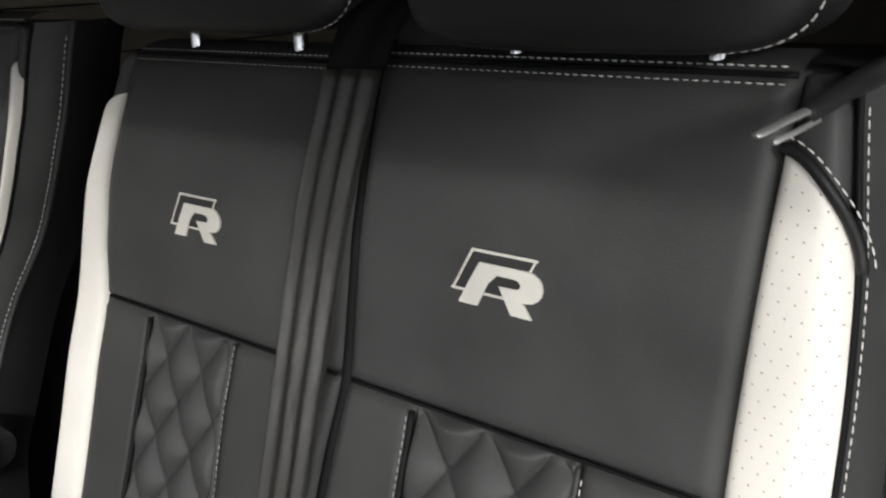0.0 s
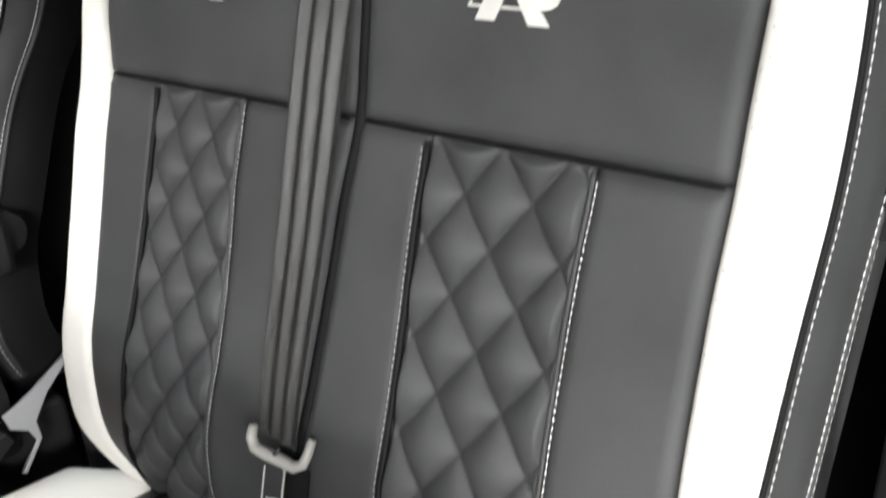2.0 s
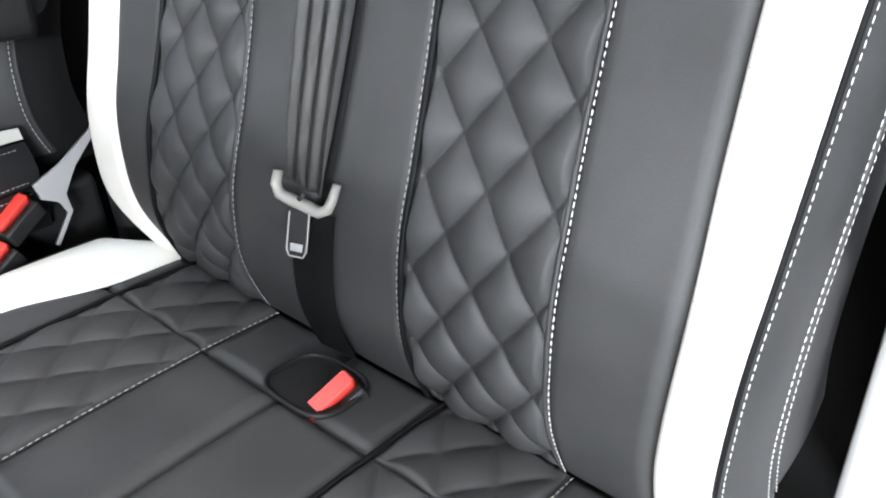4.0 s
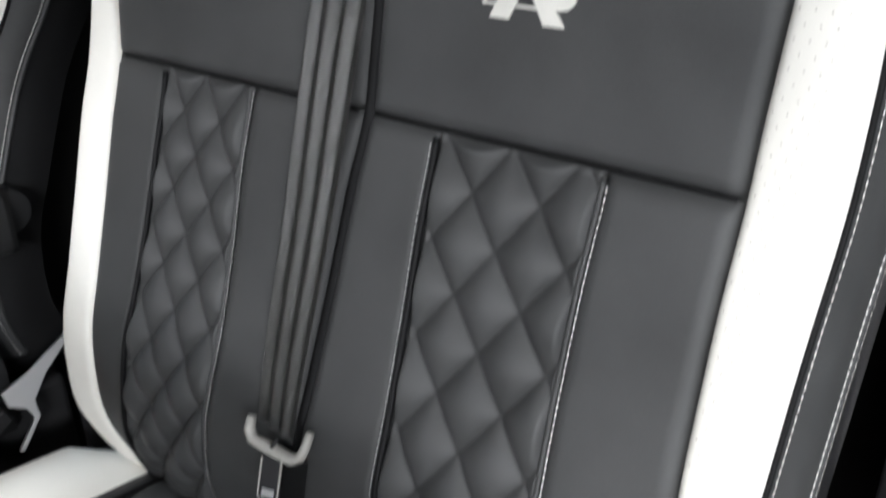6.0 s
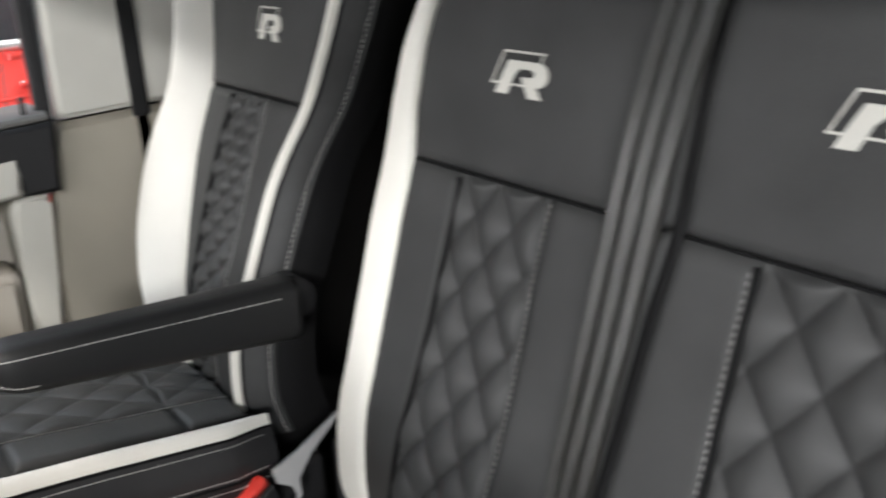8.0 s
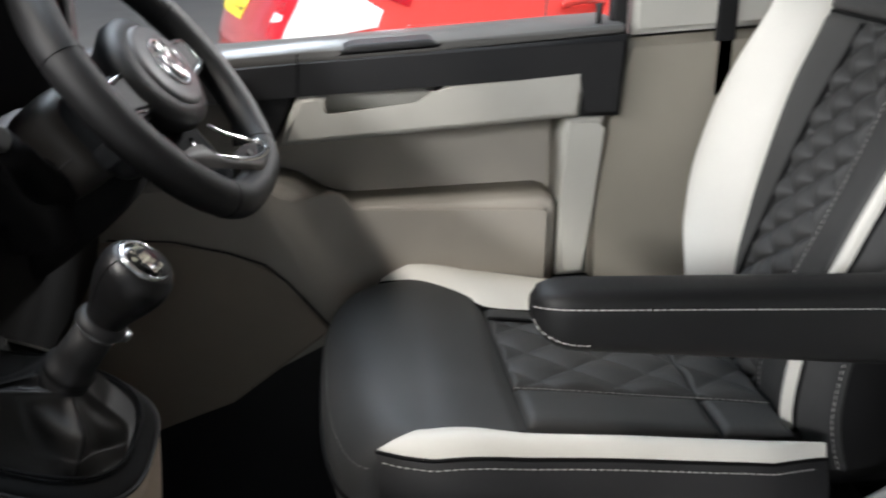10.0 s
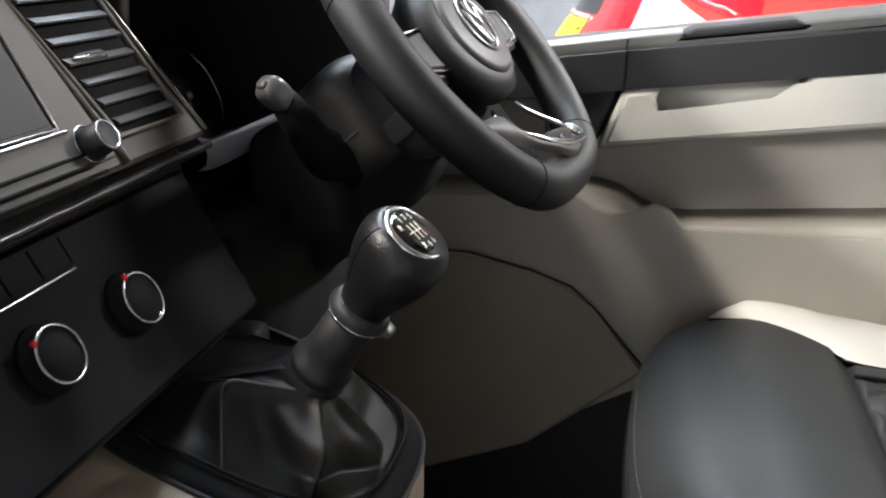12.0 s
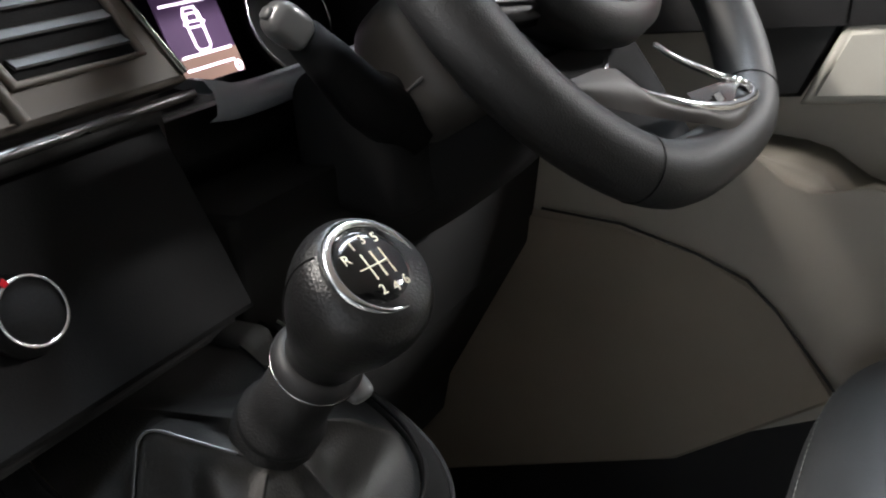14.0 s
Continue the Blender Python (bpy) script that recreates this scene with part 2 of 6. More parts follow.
def pebble(c, h, m, e1=0.5, e2=0.5, nu=40, nv=20):
    """A rounded block of half sizes h round c, in the pose m."""
    f = lambda t, e: math.copysign(abs(t) ** e, t)

    def fn(u, v):
        a, b = 2 * math.pi * u, math.pi * (v - 0.5) * 0.998
        return m @ Vector((c[0] + h[0] * f(math.cos(a), e1) * f(math.cos(b), e2), c[1] + h[1] * f(math.sin(a), e1) * f(math.cos(b), e2), c[2] + h[2] * f(math.sin(b), e2)))

    bm = grid(fn, nu, nv, None, True)
    bmesh.ops.holes_fill(bm, edges=bm.edges, sides=0)
    return bm


def curve(table):
    """A smooth line through (z, value) pairs in rising order."""
    zs, vs = [p[0] for p in table], [p[1] for p in table]

    def fn(z):
        if z <= zs[0]:
            return vs[0] + (z - zs[0]) * (vs[1] - vs[0]) / (zs[1] - zs[0])
        if z >= zs[-1]:
            return vs[-1] + (z - zs[-1]) * (vs[-1] - vs[-2]) / (zs[-1] - zs[-2])
        i = max(k for k in range(len(zs) - 1) if zs[k] <= z)
        h = zs[i + 1] - zs[i]
        s = (z - zs[i]) / h
        d = (vs[i + 1] - vs[i]) / h
        m0 = d if i == 0 else (vs[i + 1] - vs[i - 1]) / (zs[i + 1] - zs[i - 1])
        m1 = d if i + 2 >= len(zs) else (vs[i + 2] - vs[i]) / (zs[i + 2] - zs[i])
        return ((2 * s**3 - 3 * s**2 + 1) * vs[i] + (s**3 - 2 * s**2 + s) * h * m0 + (3 * s**2 - 2 * s**3) * vs[i + 1] + (s**3 - s**2) * h * m1)

    return fn


def even(fn, n=200):
    """Points along fn(0..1), evenly spaced, and the length."""
    p = [Vector(fn(i / n)) for i in range(n + 1)]
    run = [0.0]
    for a, b in zip(p, p[1:]):
        run.append(run[-1] + (b - a).length)

    def at(s):
        i = 0
        lo, hi = 0, n
        while hi - lo > 1:
            i = (lo + hi) // 2
            if run[i] <= s:
                lo = i
            else:
                hi = i
        w = (s - run[lo]) / max(1e-9, run[hi] - run[lo])
        return p[lo].lerp(p[hi], w)

    return at, run[-1]


def stitches(fn, step=0.0078, fill=0.68, r=0.00075, bm=None, lift=Vector((0, 0, 0))):
    """A row of short threads along fn(0..1)."""
    bm = bm or bmesh.new()
    at, total = even(fn)
    s = step * 0.2
    while s + step * fill < total:
        a, c = at(s) + lift, at(s + step * fill) + lift
        b = (a + c) / 2 + (c - a).normalized().cross(Vector((1, 0, 0))) * 0.0
        tube([a, a.lerp(c, 0.15), b, a.lerp(c, 0.85), c], lambda q: r * (0.45 + 0.55 * math.sin(math.pi * min(1, max(0, q)))), 5, bm)
        s += step
    return bm


def padded(left, right, low, high, surface, nu, nv, roll=0.012, tuck=0.008, relief=None, wrap=None, skirt=0.02, out=(0, -1, 0), ease=0.0):
    """An upholstered panel between the lines left(v) and right(v), for v from low to high, on surface(x, v). Its rim rolls in to the seam and turns down into the body."""
    o = Vector(out)

    def at(u, w):
        if -1e-6 <= u <= 1 + 1e-6 and -1e-6 <= w <= 1 + 1e-6:
            v = low + (high - low) * (w + ease * w * (1 - w))
            a, b = left(v), right(v)
            x = a + (b - a) * u
            d = max(0.0, min((b - a) * u, (b - a) * (1 - u), (v - low), (high - v)))
            q = max(0.0, 1 - d / roll)
            h = -tuck * (1 - math.sqrt(max(0, 1 - q * q)))
            if relief:
                h += relief(x, v, u, w) * min(1, d / 0.006)
            p = surface(x, v)
            if wrap:
                p = p + wrap(u, v)
            return p + o * h
        uu, ww = min(1, max(0, u)), min(1, max(0, w))
        return at(uu, ww) - o * skirt

    def fn(i, j):
        return at((i * (nu + 2) - 1) / nu, (j * (nv + 2) - 1) / nv)

    return grid(fn, nu + 2, nv + 2)


def perforate(m, pitch=0.0115, hole=0.062):
    """Staggered rows of small dark holes across the leather's x and z."""
    nt = m.node_tree
    n, l = nt.nodes, nt.links
    b = n["Principled BSDF"]
    src = b.inputs["Base Color"].links[0].from_socket
    tc = n.new("ShaderNodeTexCoord")
    sep = n.new("ShaderNodeSeparateXYZ")
    l.new(tc.outputs["Object"], sep.inputs[0])

    def op(kind, a, c=None):
        o = n.new("ShaderNodeMath")
        o.operation = kind
        for k, v in enumerate((a, c)):
            if v is None:
                continue
            if isinstance(v, (int, float)):
                o.inputs[k].default_value = v
            else:
                l.new(v, o.inputs[k])
        return o.outputs[0]

    x, z = op("DIVIDE", sep.outputs[0], pitch), op("DIVIDE", sep.outputs[2], pitch * 0.9)
    sh = op("MULTIPLY", op("FLOORED_MODULO", op("FLOOR", z), 2), 0.5)
    fx, fz = op("SUBTRACT", op("FRACT", op("ADD", x, sh)), 0.5), op("SUBTRACT", op("FRACT", z), 0.5)
    d = op("SQRT", op("ADD", op("MULTIPLY", fx, fx), op("MULTIPLY", fz, fz)))
    inside = op("LESS_THAN", d, hole)
    mix = n.new("ShaderNodeMix")
    mix.data_type = "RGBA"
    l.new(inside, mix.inputs["Factor"])
    l.new(src, mix.inputs["A"])
    mix.inputs["B"].default_value = (0.30, 0.26, 0.22, 1)
    l.new(mix.outputs["Result"], b.inputs["Base Color"])


perforate(WHITE_PERF)


# ---- the cab's shell: z = 0 is the workshop floor ----
def slab(name, x0, x1, y0, y1, z0, z1, material, label, category="wall", bevel=0.0):
    return lone(name, box(x0, x1, y0, y1, z0, z1, bevel), material, label, category, "structure", smooth=False)


slab("ground", -14, 14, -14, 14, -0.2, 0.0, CONCRETE, "grey concrete workshop floor under the van", "floor")
slab("wall_north", -14, 14, 13.8, 14, 0, 5, WALL, "plain painted workshop wall behind the vehicles")
slab("wall_south", -14, 14, -14, -13.8, 0, 5, WALL, "plain painted workshop wall ahead of the vehicles")
slab("wall_east", 13.8, 14, -13.8, 13.8, 0, 5, WALL, "plain painted workshop wall at the side")
slab("wall_west", -14, -13.8, -13.8, 13.8, 0, 5, WALL, "plain painted workshop wall at the far side")
slab("ceiling", -14, 14, -14, 14, 5, 5.2, WALL, "pale workshop ceiling with tube lights", "ceiling")
# unseen panel, closes the front gap that let light into the footwell
slab("front_bulkhead", -0.90, 0.90, -1.62, -1.55, 0.36, 1.24, CARPET, "unseen black bulkhead added to keep light out of the footwell", "wall")
slab("cab_floor", -0.86, 0.86, -1.55, 2.4, 0.36, 0.42, CARPET, "black rubber floor mat of the cab", "floor")
slab("cab_roof", -0.86, 0.88, -0.93, 2.4, 1.86, 1.92, GREY_PLASTIC, "pale headlining of the van roof", "ceiling")
# out-of-view bar that cuts side light off the top of the bench
slab("unseen_shade_rail", 0.835, 0.895, -0.93, 0.32, 1.745, 1.859, DARK_TRIM, "unseen dark rail added to shade the bench top", "trim", 0.0)
slab("rear_side_panel", -0.88, -0.82, 0.05, 2.4, 0.36, 1.86, DARK_TRIM, "dark trim panel along the van side")
slab("rear_wall", -0.86, 0.86, 2.34, 2.4, 0.36, 1.86, TAUPE_PLASTIC, "taupe rear trim of the load space")
slab("near_side_panel", 0.82, 0.88, 0.30, 2.4, 0.36, 1.86, VAN_WHITE, "grey trim panel along the van side")


lining = thing("side_lining", "pale ribbed board lining on the van side behind the seats", "lining", (-0.815, 0.2, 1.5), "", "structure")
for i in range(7):
    part("board", box(-0.8195, -0.806, 0.16, 2.33, 1.50 + 0.048 * i, 1.545 + 0.048 * i, 0.004), PLY, lining)

# ---- seat shapes ----
PROFILE = curve([(0.66, -0.075), (0.78, -0.125), (0.85, -0.145), (0.92, -0.143), (0.98, -0.13), (1.04, -0.104), (1.127, -0.068), (1.22, -0.033), (1.30, 0.0), (1.38, 0.013), (1.455, 0.02), (1.55, 0.038), (1.62, 0.06)])


def diamonds(xc, zc, half_x, half_z):
    """An upright diamond lattice: one crossing and the steps to the next along each family of lines."""
    return xc, zc, half_x, half_z, half_x, -half_z


def quilt(lattice, tall):
    """Pillows between the crossings of the lattice (x, z, step a, step b)."""
    px, pz, ax, az, bx, bz = lattice
    det = ax * bz - bx * az

    def fn(x, z, u, w):
        dx, dz = x - px, z - pz
        a, b = (dx * bz - bx * dz) / det, (ax * dz - dx * az) / det
        p = abs(math.sin(math.pi * a)) * abs(math.sin(math.pi * b))
        return tall * (p ** 0.5 - 0.55)

    return fn


def quilt_threads(lattice, left, right, low, high, surface, bm, lift):
    """Dark threads along both slants of the quilting."""
    px, pz, ax, az, bx, bz = lattice
    for ox, oz, sx, sz in ((bx, bz, ax, az), (ax, az, bx, bz)):
        for k in range(-16, 17):
            run = []
            for i in range(-480, 481):
                q = i / 30
                x, z = px + k * ox + q * sx, pz + k * oz + q * sz
                if low + 0.004 < z < high - 0.004 and left(z) + 0.004 < x < right(z) - 0.004:
                    run.append((x, z))
            if len(run) > 4:
                stitches(lambda q, r=run: surface(*_mid(r, q)) + lift, 0.0062, 0.66, 0.0007, bm)
    return bm


def _mid(run, q):
    f = q * (len(run) - 1)
    i = min(len(run) - 2, int(f))
    w = f - i
    return run[i][0] + (run[i + 1][0] - run[i][0]) * w, run[i][1] + (run[i + 1][1] - run[i][1]) * w


def emblem(cx, cz, surface, parent, sx=1.0):
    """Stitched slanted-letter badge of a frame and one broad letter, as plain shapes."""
    def put(u, v, lift):
        return surface(cx + u * sx, cz + v) + Vector((0, -lift, 0))

    def strip(pairs, lift, name, material):
        bm = bmesh.new()
        n = len(pairs) - 1
        k = 8
        f = []
        for h in (lift, 0.0002):
            f.append([[bm.verts.new(put(a[0] + (b[0] - a[0]) * j / k, a[1] + (b[1] - a[1]) * j / k, h)) for j in range(k + 1)] for a, b in pairs])
        for i in range(n):
            for j in range(k):
                bm.faces.new((f[0][i][j], f[0][i + 1][j], f[0][i + 1][j + 1], f[0][i][j + 1]))
            for j in (0, k):
                bm.faces.new((f[0][i][j], f[0][i + 1][j], f[1][i + 1][j], f[1][i][j]))
        for i in (0, n):
            for j in range(k):
                bm.faces.new((f[0][i][j], f[0][i][j + 1], f[1][i][j + 1], f[1][i][j]))
        part(name, bm, material, parent, smooth=False)

    # dark field and its thin outline
    strip([((-0.0435, -0.0140), (-0.0240, 0.0225)), ((0.0230, -0.0140), (0.0415, 0.0225))], 0.0010, "badge_field", LOGO_DARK)
    t = 0.0011
    a, b, c, d = (-0.0445, -0.0150), (-0.0240, 0.0235), (0.0420, 0.0235), (0.0330, 0.0060)
    strip([((a[0], a[1]), (a[0] + 2 * t, a[1])), ((b[0], b[1]), (b[0] + 2 * t, b[1] - t))], 0.0016, "badge_outline", LOGO)
    strip([((b[0], b[1]), (b[0], b[1] - 2 * t)), ((c[0], c[1]), (c[0], c[1] - 2 * t))], 0.0016, "badge_outline", LOGO)
    strip([((c[0], c[1]), (c[0] - 2 * t, c[1])), ((d[0], d[1]), (d[0] - 2 * t, d[1]))], 0.0016, "badge_outline", LOGO)
    strip([((a[0], a[1]), (a[0], a[1] + 2 * t)), ((0.012, -0.0150), (0.012, -0.0150 + 2 * t))], 0.0016, "badge_outline", LOGO)
    # the broad letter: stem, bowl and leg
    strip([((-0.0365, -0.0255), (-0.0165, -0.0255)), ((-0.0250, -0.0040), (-0.0055, -0.0040)), ((-0.0150, 0.0130), (0.0035, 0.0045))], 0.0022, "badge_letter", LOGO)
    arc = [((-0.0150, 0.0130), (0.0035, 0.0045))]
    for i in range(1, 4):
        arc.append(((-0.0150 + 0.0155 * i, 0.0130), (0.0035 + 0.0055 * i, 0.0045)))
    for i in range(0, 9):
        th = math.radians(90 - 180 * i / 8)
        arc.append(((0.0330 + 0.0155 * math.cos(th), -0.0005 + 0.0135 * math.sin(th)), (0.0215 + 0.0055 * math.cos(th), 0.0000 + 0.0042 * math.sin(th))))
    arc.append(((0.0240, -0.0140), (0.0080, -0.0044)))
    strip(arc, 0.0024, "badge_letter", LOGO)
    strip([((0.0055, -0.0044), (0.0280, -0.0140)), ((0.0120, -0.0160), (0.0320, -0.0180)), ((0.0180, -0.0270), (0.0385, -0.0270))], 0.0022, "badge_letter", LOGO)


def backrest(seat, seam, top, low, ql, qr, xl, xr, white_l, white_r, qc, mark, dz=0.0, dy=0.0, k=1.0, bulge=0.010, back=0.014, gusset=0.075, depth=0.085, cover=None, white=None, peak=0.6, right=None, rows=(0, 1, 2), left_row=True, cap=0.045):
    """One seat's backrest: upper panel, quilted strip, side panels, white bolsters, piping and stitching.
    xl, xr: the lines where the dark front ends; white_l, white_r: outer lines of the bolsters, or None."""
    def surface(x, z):
        return Vector((x, PROFILE(z - dz) * k + dy, z))

    # upper panel
    part("upper_panel", padded(lambda z: xl(z), lambda z: xr(z), seam + 0.001, top, surface, 46, 40, 0.016, 0.010), LEATHER, seat)
    # black tube drawn for the shade where the upper panel overhangs the lower
    part("seam", tube([surface(xl(seam) + 0.006 + (xr(seam) - xl(seam) - 0.012) * i / 40, seam + 0.0006) + Vector((0, 0.0058, 0)) for i in range(41)], 0.0017, 8), PIPING, seat, "seam below the upper panel, black line for its crease shade")
    # side panels and quilted strip
    part("side_panel", padded(xl, lambda z: ql(z) - 0.0015, low, seam, surface, 14, 60, 0.012, 0.008), LEATHER, seat)
    part("side_panel", padded(lambda z: qr(z) + 0.0015, xr, low, seam, surface, 14, 60, 0.012, 0.008), LEATHER, seat)
    part("quilted_panel", padded(ql, qr, low, seam, surface, 84, 250, 0.008, 0.006, quilt(qc, 0.0150)), LEATHER, seat, "diamond-quilted charcoal leather strip")
    part("quilt_thread", quilt_threads(qc, ql, qr, low, seam, surface, bmesh.new(), Vector((0, 0.0052, 0))), THREAD_DARK, seat, "dark stitching along the diamonds")
    span = seam - 0.004 - low
    part("piping", tube([surface(ql(low + span * i / 60) - 0.001, low + span * i / 60) + Vector((0, -0.001, 0)) for i in range(61)], 0.0034, 8), PIPING, seat, "black piping beside the quilting")
    part("piping", tube([surface(qr(low + span * i / 60) + 0.001, low + span * i / 60) + Vector((0, 0.003, 0)) for i in range(61)], 0.0026, 8), LEATHER, seat)
    part("stitching", stitches(lambda q: surface(qr(low + span * q) + 0.0058, low + span * q) + Vector((0, 0.0014, 0)), r=0.0007 if left_row else 0.00055), THREAD if left_row else THREAD_MID, seat, "white dashed stitching")
    if left_row:
        part("stitching", stitches(lambda q: surface(ql(low + span * q) - 0.0085, low + span * q) + Vector((0, 0.0008, 0)), r=0.0005), THREAD_MID, seat, "pale dashed stitching")
    # bolsters
    for inner, outer, s in ((xl, white_l, -1), (xr, white_r, 1)):
        if not outer:
            continue
        zt = top - 0.047
        bulge_s, back_s = right if right and s > 0 else (bulge, back)

        def wrap(u, z, s=s, bulge=bulge_s, back=back_s):
            return Vector((0, -bulge * math.sin(math.pi * 0.5 * min(1.0, u / peak)) + back * max(0.0, (u - peak) / (1 - peak)) ** 2, 0))

        def edge(z, inner=inner, outer=outer, s=s, zt=zt):
            o = outer(z)
            q = max(0.0, min(1.0, (zt - z) / cap))
            return inner(z) + s * 0.0015 + (o - inner(z)) * math.sqrt(1 - (1 - q) ** 2)

        f0 = lambda z, inner=inner, s=s: inner(z) + s * 0.0015
        a, b = (edge, f0) if s < 0 else (f0, edge)
        wr = (lambda u, z: wrap(1 - u, z)) if s < 0 else wrap
        share = lambda z: abs(edge(z) - f0(z)) / max(1e-6, abs(outer(z) - f0(z)))
        wb = (lambda u, z: wrap((1 - u) * share(z), z)) if s < 0 else (lambda u, z: wrap(u * share(z), z))
        part("bolster", padded(a, b, low + 0.005, zt, surface, 22, 100, 0.010, 0.006, None, wb, ease=0.85), white or WHITE, seat, "white leather bolster")
        e0 = back_s - bulge_s + 0.002
        if white:
            def over(q, up):
                z = zt - cap * (1 - q) ** 2
                x = f0(z) + (edge(z) - f0(z)) if q < 1 else f0(z)
                return surface(x, z) + wrap(share(z), z) + Vector((s * up * (1 - q), -0.001, up * (0.4 + 0.6 * q)))
            part("piping", tube([over(i / 40, 0.002) for i in range(41)], 0.0042, 10), LEATHER_DARK, seat, "dark edging round the bolster's top")
            part("stitching", stitches(lambda q: over(q, 0.0095) + Vector((0, 0.0015, 0)), 0.0085), THREAD, seat, "white dashed stitching")
        # dark side of the backrest: two panels with a piped seam between them

        def side(d, out, z, s=s, outer=outer):
            return Vector((outer(z) + s * out, PROFILE(z - dz) * k + dy + d, z))

        zz = lambda v: low + (top - low) * v
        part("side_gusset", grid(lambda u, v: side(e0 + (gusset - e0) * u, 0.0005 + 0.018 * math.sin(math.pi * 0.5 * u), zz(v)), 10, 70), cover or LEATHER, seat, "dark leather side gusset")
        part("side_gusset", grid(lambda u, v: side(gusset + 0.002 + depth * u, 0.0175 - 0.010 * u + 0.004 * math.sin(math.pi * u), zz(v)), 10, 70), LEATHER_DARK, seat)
        part("piping", tube([side(e0, 0.0010, zz(i / 60)) for i in range(61)], 0.0026, 8), PIPING, seat)
        part("piping", tube([side(gusset + 0.001, 0.0180, zz(i / 60)) for i in range(61)], 0.0036, 8), LEATHER, seat)
        for d, o in [((e0 + 0.008, 0.0045), (gusset - 0.007, 0.0193), (gusset + 0.009, 0.0203))[i] for i in (() if cover else rows)]:
            part("stitching", stitches(lambda q: side(d, o, zz(q * 0.98)), 0.0085, r=0.00062), THREAD, seat, "white dashed stitching")
        # dark shoulder above the bolster
        w0 = lambda z: inner(z) + s * 0.001
        w1 = lambda z, s=s, outer=outer, inner=inner: inner(z) + s * max(0.002, abs(outer(z) - inner(z)) * (1.0 if z < top - 0.03 else math.sqrt(max(0.0, 1 - ((z - top + 0.03) / 0.031) ** 2))))
        aa, bb = (w1, w0) if s < 0 else (w0, w1)
        part("shoulder", padded(aa, bb, zt - 0.05, top - 0.002, lambda x, z: surface(x, z) + Vector((0, 0.0085, 0)), 12, 24, 0.010, 0.006, None, wr), LEATHER, seat)
    # top: two stitched seams and the roll over the crest
    x0, x1 = xl(top), xr(top)
    crest = lambda u, v: Vector((x0 + (x1 - x0) * u, PROFILE(top - dz) * k + dy + 0.008 + 0.05 * (1 - math.cos(v * 1.5)), top - 0.002 + 0.014 * math.sin(v * 1.6)))
    part("crest", grid(crest, 30, 8), LEATHER, seat)
    part("piping", tube([crest(0.005 + 0.99 * i / 40, 0.0) + Vector((0, -0.001, 0.001)) for i in range(41)], 0.0026, 8), PIPING, seat)
    part("stitching", stitches(lambda q: surface(x0 + 0.006 + (x1 - x0 - 0.012) * q, top - 0.0065) + Vector((0, 0.0026, 0)), 0.0075, 0.62, 0.0006), THREAD, seat, "white dashed stitching")
    part("stitching", stitches(lambda q: crest(0.01 + 0.98 * q, 0.25) + Vector((0, -0.0006, 0.0006)), 0.0075, 0.62, 0.0006), THREAD, seat, "white dashed stitching")
    if mark:
        badge = thing("badge", "", "")
        badge.parent = seat
        badge.location = -Vector(seat.location)
        badge["label"] = "silver stitched motor-sport badge"
        for key in ("category",):
            if key in badge:
                del badge[key]
        emblem(mark[0], mark[1], surface, badge, mark[2] if len(mark) > 2 else 1.0)
    # dark core behind the covers
    a = white_l or xl
    b = white_r or xr
    def core(u, v):
        z = low - 0.04 + (top - low + 0.035) * v
        zz = min(max(z, low), top)
        w = b(zz) - a(zz)
        th = u * 2 * math.pi
        cx = (a(zz) + b(zz)) / 2
        sx = math.copysign(abs(math.cos(th)) ** 0.3, math.cos(th))
        sy = math.copysign(abs(math.sin(th)) ** 0.3, math.sin(th))
        return Vector((cx + sx * (w / 2 - 0.004), PROFILE(z - dz) * k + dy + 0.012 + depth * 0.8 + sy * depth * 0.8, z))
    bm = grid(core, 40, 30, None, True)
    bmesh.ops.holes_fill(bm, edges=bm.edges, sides=0)
    part("back_shell", bm, LEATHER_DARK, seat)


def headrest(x0, x1, z0, y0, h=0.2):
    hr = thing("headrest", "black leather headrest on chrome posts above the backrest", "headrest", ((x0 + x1) / 2, y0 + 0.03, z0), "headrests")
    cx, w = (x0 + x1) / 2, (x1 - x0) / 2

    def fn(u, v):
        th, ph = u * 2 * math.pi, (v - 0.5) * math.pi * 0.999
        e = lambda t: math.copysign(abs(t) ** 0.42, t)
        return Vector((cx + w * e(math.cos(th)) * e(math.cos(ph)), y0 + 0.035 + 0.070 * e(math.sin(th)) * e(math.cos(ph)) + 0.03 * v, z0 + h / 2 + h / 2 * e(math.sin(ph))))

    part("pad", grid(fn, 48, 24, None, True), LEATHER_DARK, hr)
    rim = lambda q: fn(0.02 + 0.46 * q + 0.5, 0.42)
    part("stitching", stitches(lambda q: fn(0.53, 0.08 + 0.84 * q), 0.0085), THREAD, hr, "white dashed stitching")
    part("stitching", stitches(lambda q: fn(0.97, 0.08 + 0.84 * q), 0.0085), THREAD, hr, "white dashed stitching")
    for px in (cx - 0.086, cx + 0.086):
        p = part("post", tube([(px, y0 + 0.05, z0 + 0.03), (px, y0 + 0.048, z0 - 0.06)], 0.0075, 16), CHROME, hr, "chrome headrest post")
        part("collar", tube([(px, y0 + 0.048, z0 - 0.022), (px, y0 + 0.048, z0 - 0.045)], 0.0095, 16), BLACK_PLASTIC, p)
    return hr


